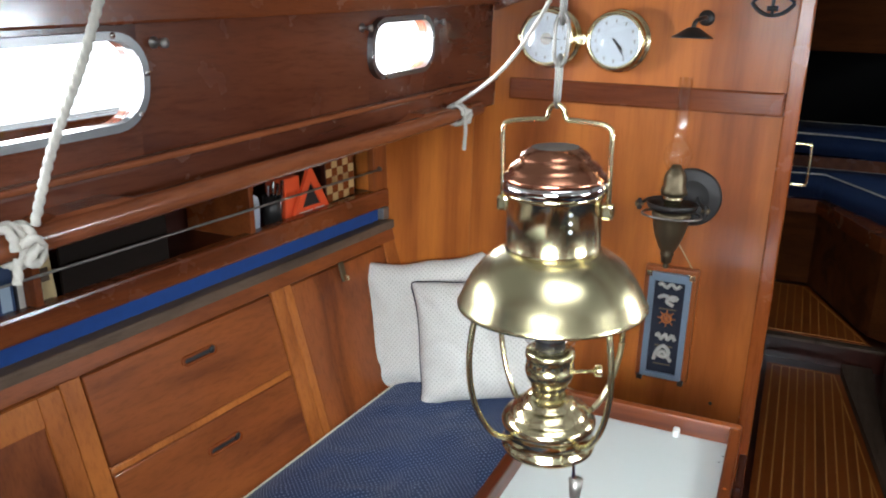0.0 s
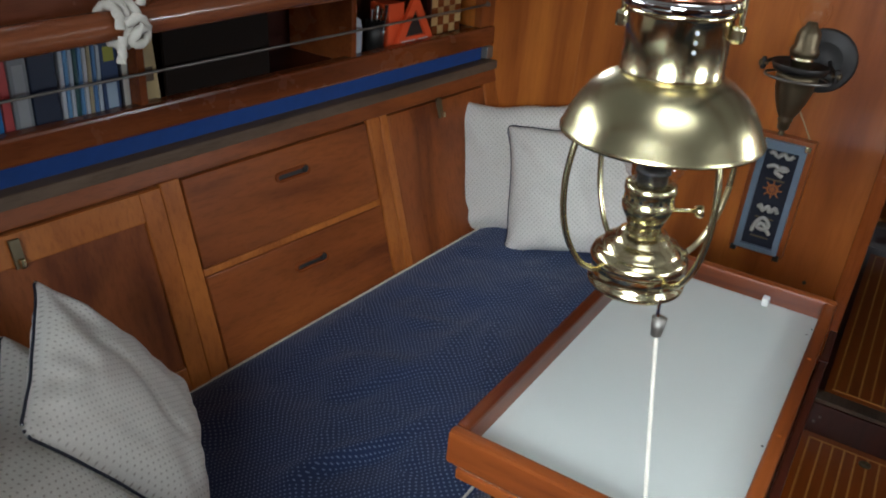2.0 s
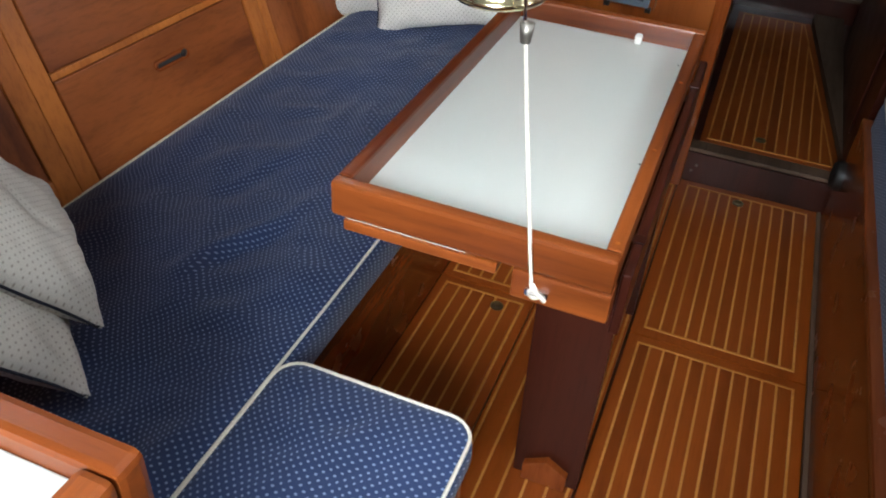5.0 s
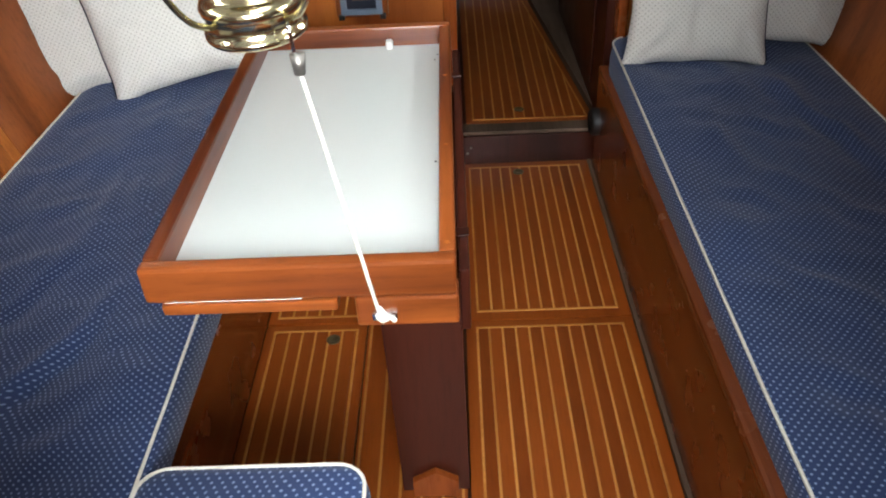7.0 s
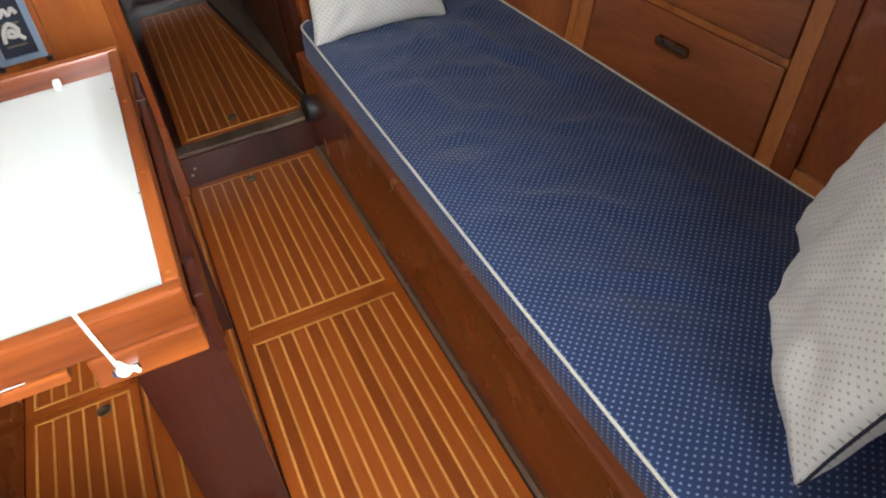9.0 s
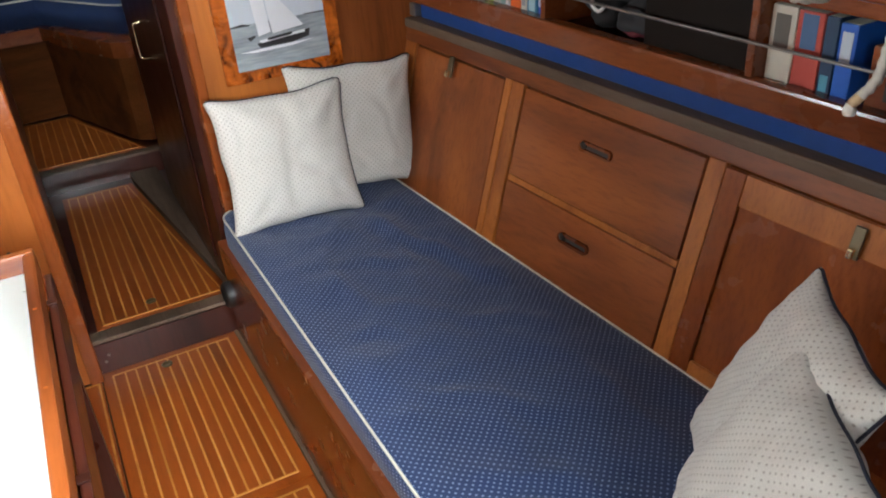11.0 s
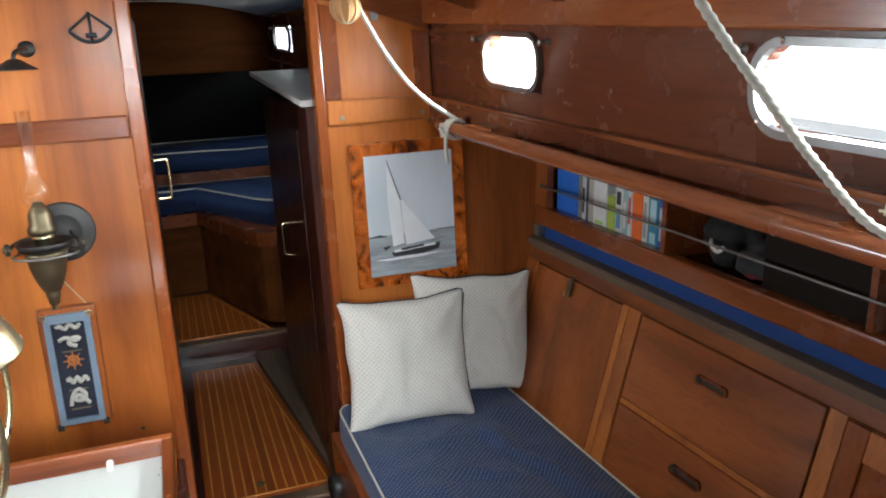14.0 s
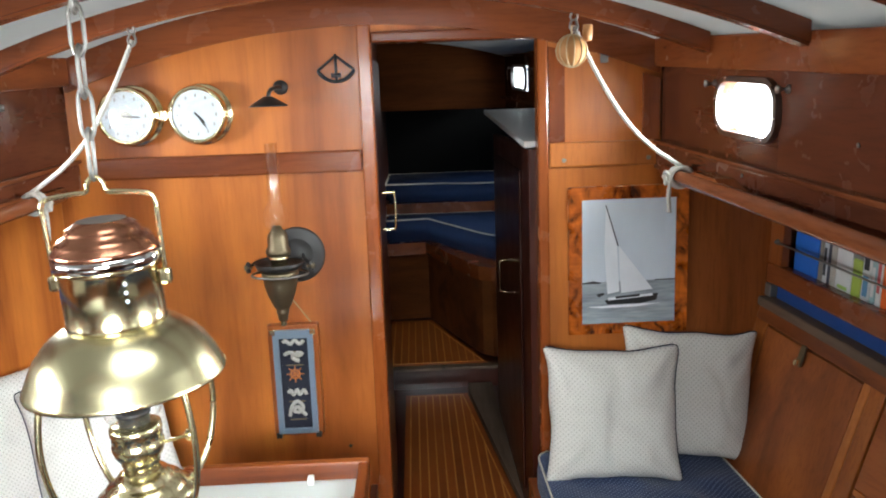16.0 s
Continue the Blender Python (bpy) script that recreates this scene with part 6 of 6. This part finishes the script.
lashing(-1, 0.895, 0.0066, 3, "rope_lashing", "thick white rope knotted round the rail", ((0.03, -0.02, -0.01), (0.035, -0.03, -0.045)),
        [(-0.53, 0.985, 1.82), (-0.60, 0.968, 1.68), (-0.645, 0.955, 1.56), (-0.69, 0.930, 1.44), rail_at(-1, 0.905) + Vector((0.03, 0, 0.03))])

ballx, bally, ballz = 0.757, 2.150, 1.712
ball = thing("fender_ball", "small tan cork ball in a cord net hung from the hook", "ball")
part("core", lathe([(0.0001, -0.038)] + [(0.038 * math.cos(radians(a)), 0.038 * math.sin(radians(a))) for a in range(-80, 81, 10)] + [(0.0001, 0.038)], (ballx, bally, ballz), 28), plain("tan_cork", (0.48, 0.22, 0.07), 0.7, 0, 0.4, 40, 0.3), ball, smooth=True)
for k in range(6):
    an = math.pi * k / 6
    part("net_cord", tube([(ballx + 0.0395 * math.cos(an) * math.cos(radians(a)), bally + 0.0395 * math.sin(an) * math.cos(radians(a)), ballz + 0.0395 * math.sin(radians(a))) for a in range(0, 360, 15)], 0.0016, 6, True), M_TAN, ball)
part("cord", tube(smooth_path([(ballx, bally, ballz + 0.038), (ballx + 0.004, bally + 0.02, ballz + 0.06), (0.768, 2.183, 1.775)], 5), 0.0025, 6), M_TAN, ball)
part("toggle", lathe([(0, 0), (0.011, 0.002), (0.013, 0.02), (0.012, 0.04), (0, 0.042)], (0.80, 2.165, 1.735), 16), colour_mat((0.50, 0.24, 0.09)), ball, "wooden toggle", smooth=True)

# ---- radio set hung on the starboard side ----
M_KNOB = plain("satin_chrome_knob", (0.78, 0.78, 0.76), 0.27, 1.0, 0.1, 60, 0.05)
M_LETTER = plain("cream_lettering", (0.66, 0.62, 0.42), 0.5, 0.0, 0.15, 40, 0.0)
radio = thing("radio_set", "olive green marine radio set with chrome knobs and a round dial", "radio")
part("case", boxes((0.004, 0.291, 0, 0.11, 0.008, 0.222), bevel=0.006), M_BLACK, radio)
part("front_panel", boxes((0, 0.295, -0.004, -0.0002, 0.004, 0.226), bevel=0.0015), M_GREEN, radio, "olive enamelled front panel")
for x, z, r in ((0.018, 0.034, 0.014), (0.060, 0.034, 0.014), (0.108, 0.034, 0.014), (0.020, 0.092, 0.012), (0.062, 0.092, 0.012)):
    kn = part("knob", lathe([(r * 1.18, 0), (r * 1.18, 0.004), (r * 1.0, 0.006), (r * 0.96, 0.013), (r * 0.86, 0.018), (r * 0.6, 0.0215), (r * 0.3, 0.023), (0, 0.0235)], (x, -0.004, z), 28, pose(0, 0, 0, 90)), M_KNOB, radio, "fluted chrome knob", smooth=True)
    for q in range(12):
        an = 2 * math.pi * q / 12
        part("flute", lathe([(0.0028, 0), (0.0028, 0.009), (0.0018, 0.011), (0, 0.0115)], (x + r * 0.88 * math.cos(an), -0.006, z + r * 0.88 * math.sin(an)), 10, pose(0, 0, 0, 90)), M_KNOB, kn, smooth=True)
    for a, b, dz in ((-0.022, -0.004, -0.027), (0.000, 0.021, -0.030), (-0.014, -0.006, 0.023), (0.006, 0.016, 0.021)):
        part("lettering_bar", boxes((x + a, x + b, -0.0046, -0.0041, z + dz, z + dz + 0.0024), bevel=0), M_LETTER, radio)
part("dial_ring", lathe([(0.071, 0), (0.071, 0.008), (0.068, 0.012), (0.062, 0.011), (0.060, 0.003)], (0.173, -0.004, 0.101), 56, pose(0, 0, 0, 90)), M_STEEL, radio, "grey metal dial ring", smooth=True)
part("dial_face", lathe([(0.060, 0.003), (0, 0.0032)], (0.173, -0.004, 0.101), 40, pose(0, 0, 0, 90)), M_BLACK, radio, "black dial face")
for k in range(18):
    an = radians(230 - 15 * k)
    part("dial_mark", boxes((-0.0010, 0.0010, -0.0076, -0.0072, 0.046 if k % 3 else 0.042, 0.055), bevel=0, f=lambda x, y, z, a=an: Vector((0.173 + z * math.cos(a) + x * math.sin(a), y, 0.101 + z * math.sin(a) - x * math.cos(a)))), M_LETTER, radio)
part("dial_arc", tube([(0.173 + 0.036 * math.cos(radians(a)), -0.0074, 0.101 + 0.036 * math.sin(radians(a))) for a in range(-30, 231, 10)], 0.0007, 6), M_LETTER, radio)
part("pointer", boxes((-0.0008, 0.0008, -0.0082, -0.0078, 0.0, 0.050), bevel=0, f=lambda x, y, z: Vector((0.173 + z * math.cos(2.5) + x * math.sin(2.5), y, 0.101 + z * math.sin(2.5) - x * math.cos(2.5)))), M_ORANGE, radio, "thin red pointer")
for x, z in ((0.010, 0.014), (0.086, 0.010), (0.010, 0.215)):
    part("screw", lathe([(0.005, 0), (0.0045, 0.002), (0, 0.0022)], (x, -0.004, z), 12, pose(0, 0, 0, 90)), M_KNOB, radio)
part("bracket", boxes((0.04, 0.26, 0.03, 0.09, 0.2225, 0.42), bevel=0.003), M_IRON, radio)
RX = Vector((0.092, -0.121, -0.022)).normalized()
RZ = Vector((0.10, 0.0, 0.99))
RZ = (RZ - RX * RZ.dot(RX)).normalized()
RY = RZ.cross(RX)
radio.matrix_world = Matrix(((RX.x, RY.x, RZ.x, 0.893), (RX.y, RY.y, RZ.y, 0.635), (RX.z, RY.z, RZ.z, 1.428), (0, 0, 0, 1)))

# ---- small fittings ----
vent = thing("heater_vent", "round black heater vent low on the settee front", "vent")
part("collar", lathe([(0.045, 0), (0.045, 0.02), (0.036, 0.03), (0.030, 0.022), (0, 0.018)], (0.6895, 2.50, 0.20), 28, pose(0, 0, 0, 0, -90)), M_BLACK, vent, smooth=True)
for k in range(3):
    part("vane", boxes((0.664, 0.672, 2.468, 2.532, 0.182 + 0.016 * k, 0.188 + 0.016 * k), bevel=0.001), M_BLACK, vent)
gal = thing("galley_counter", "white galley counter with a varnished wooden fiddle edge", "counter", kind="structure")
part("cabinet", boxes((-1.12, -0.075, -0.50, 0.385, 0.0, 0.855), bevel=0), M_LOCKV, gal)
part("top", boxes((-1.12, -0.09, -0.50, 0.40, 0.856, 0.888), bevel=0.002), M_TOP, gal, "white laminate top")
part("fiddle", boxes((-1.12, -0.055, 0.4005, 0.432, 0.84, 0.915), bevel=0.008), M_TABLE, gal, "rounded wooden fiddle")
part("fiddle", boxes((-0.0895, -0.055, -0.50, 0.400, 0.84, 0.915), bevel=0.008), M_TABLEY, gal)
for y, x in ((1.95, 1.0), (1.60, 1.0), (2.0, 0.0)):
    part("screw_head", lathe([(0.005, 0), (0.005, 0.002), (0, 0.003)], cabin_map(1)(0.0005 if x else 0.023, y, 1.50 if y == 1.60 else 1.385), 10, pose(0, 0, 0, 0, -90)), M_STEEL, bpy.data.objects["wall_starboard"])
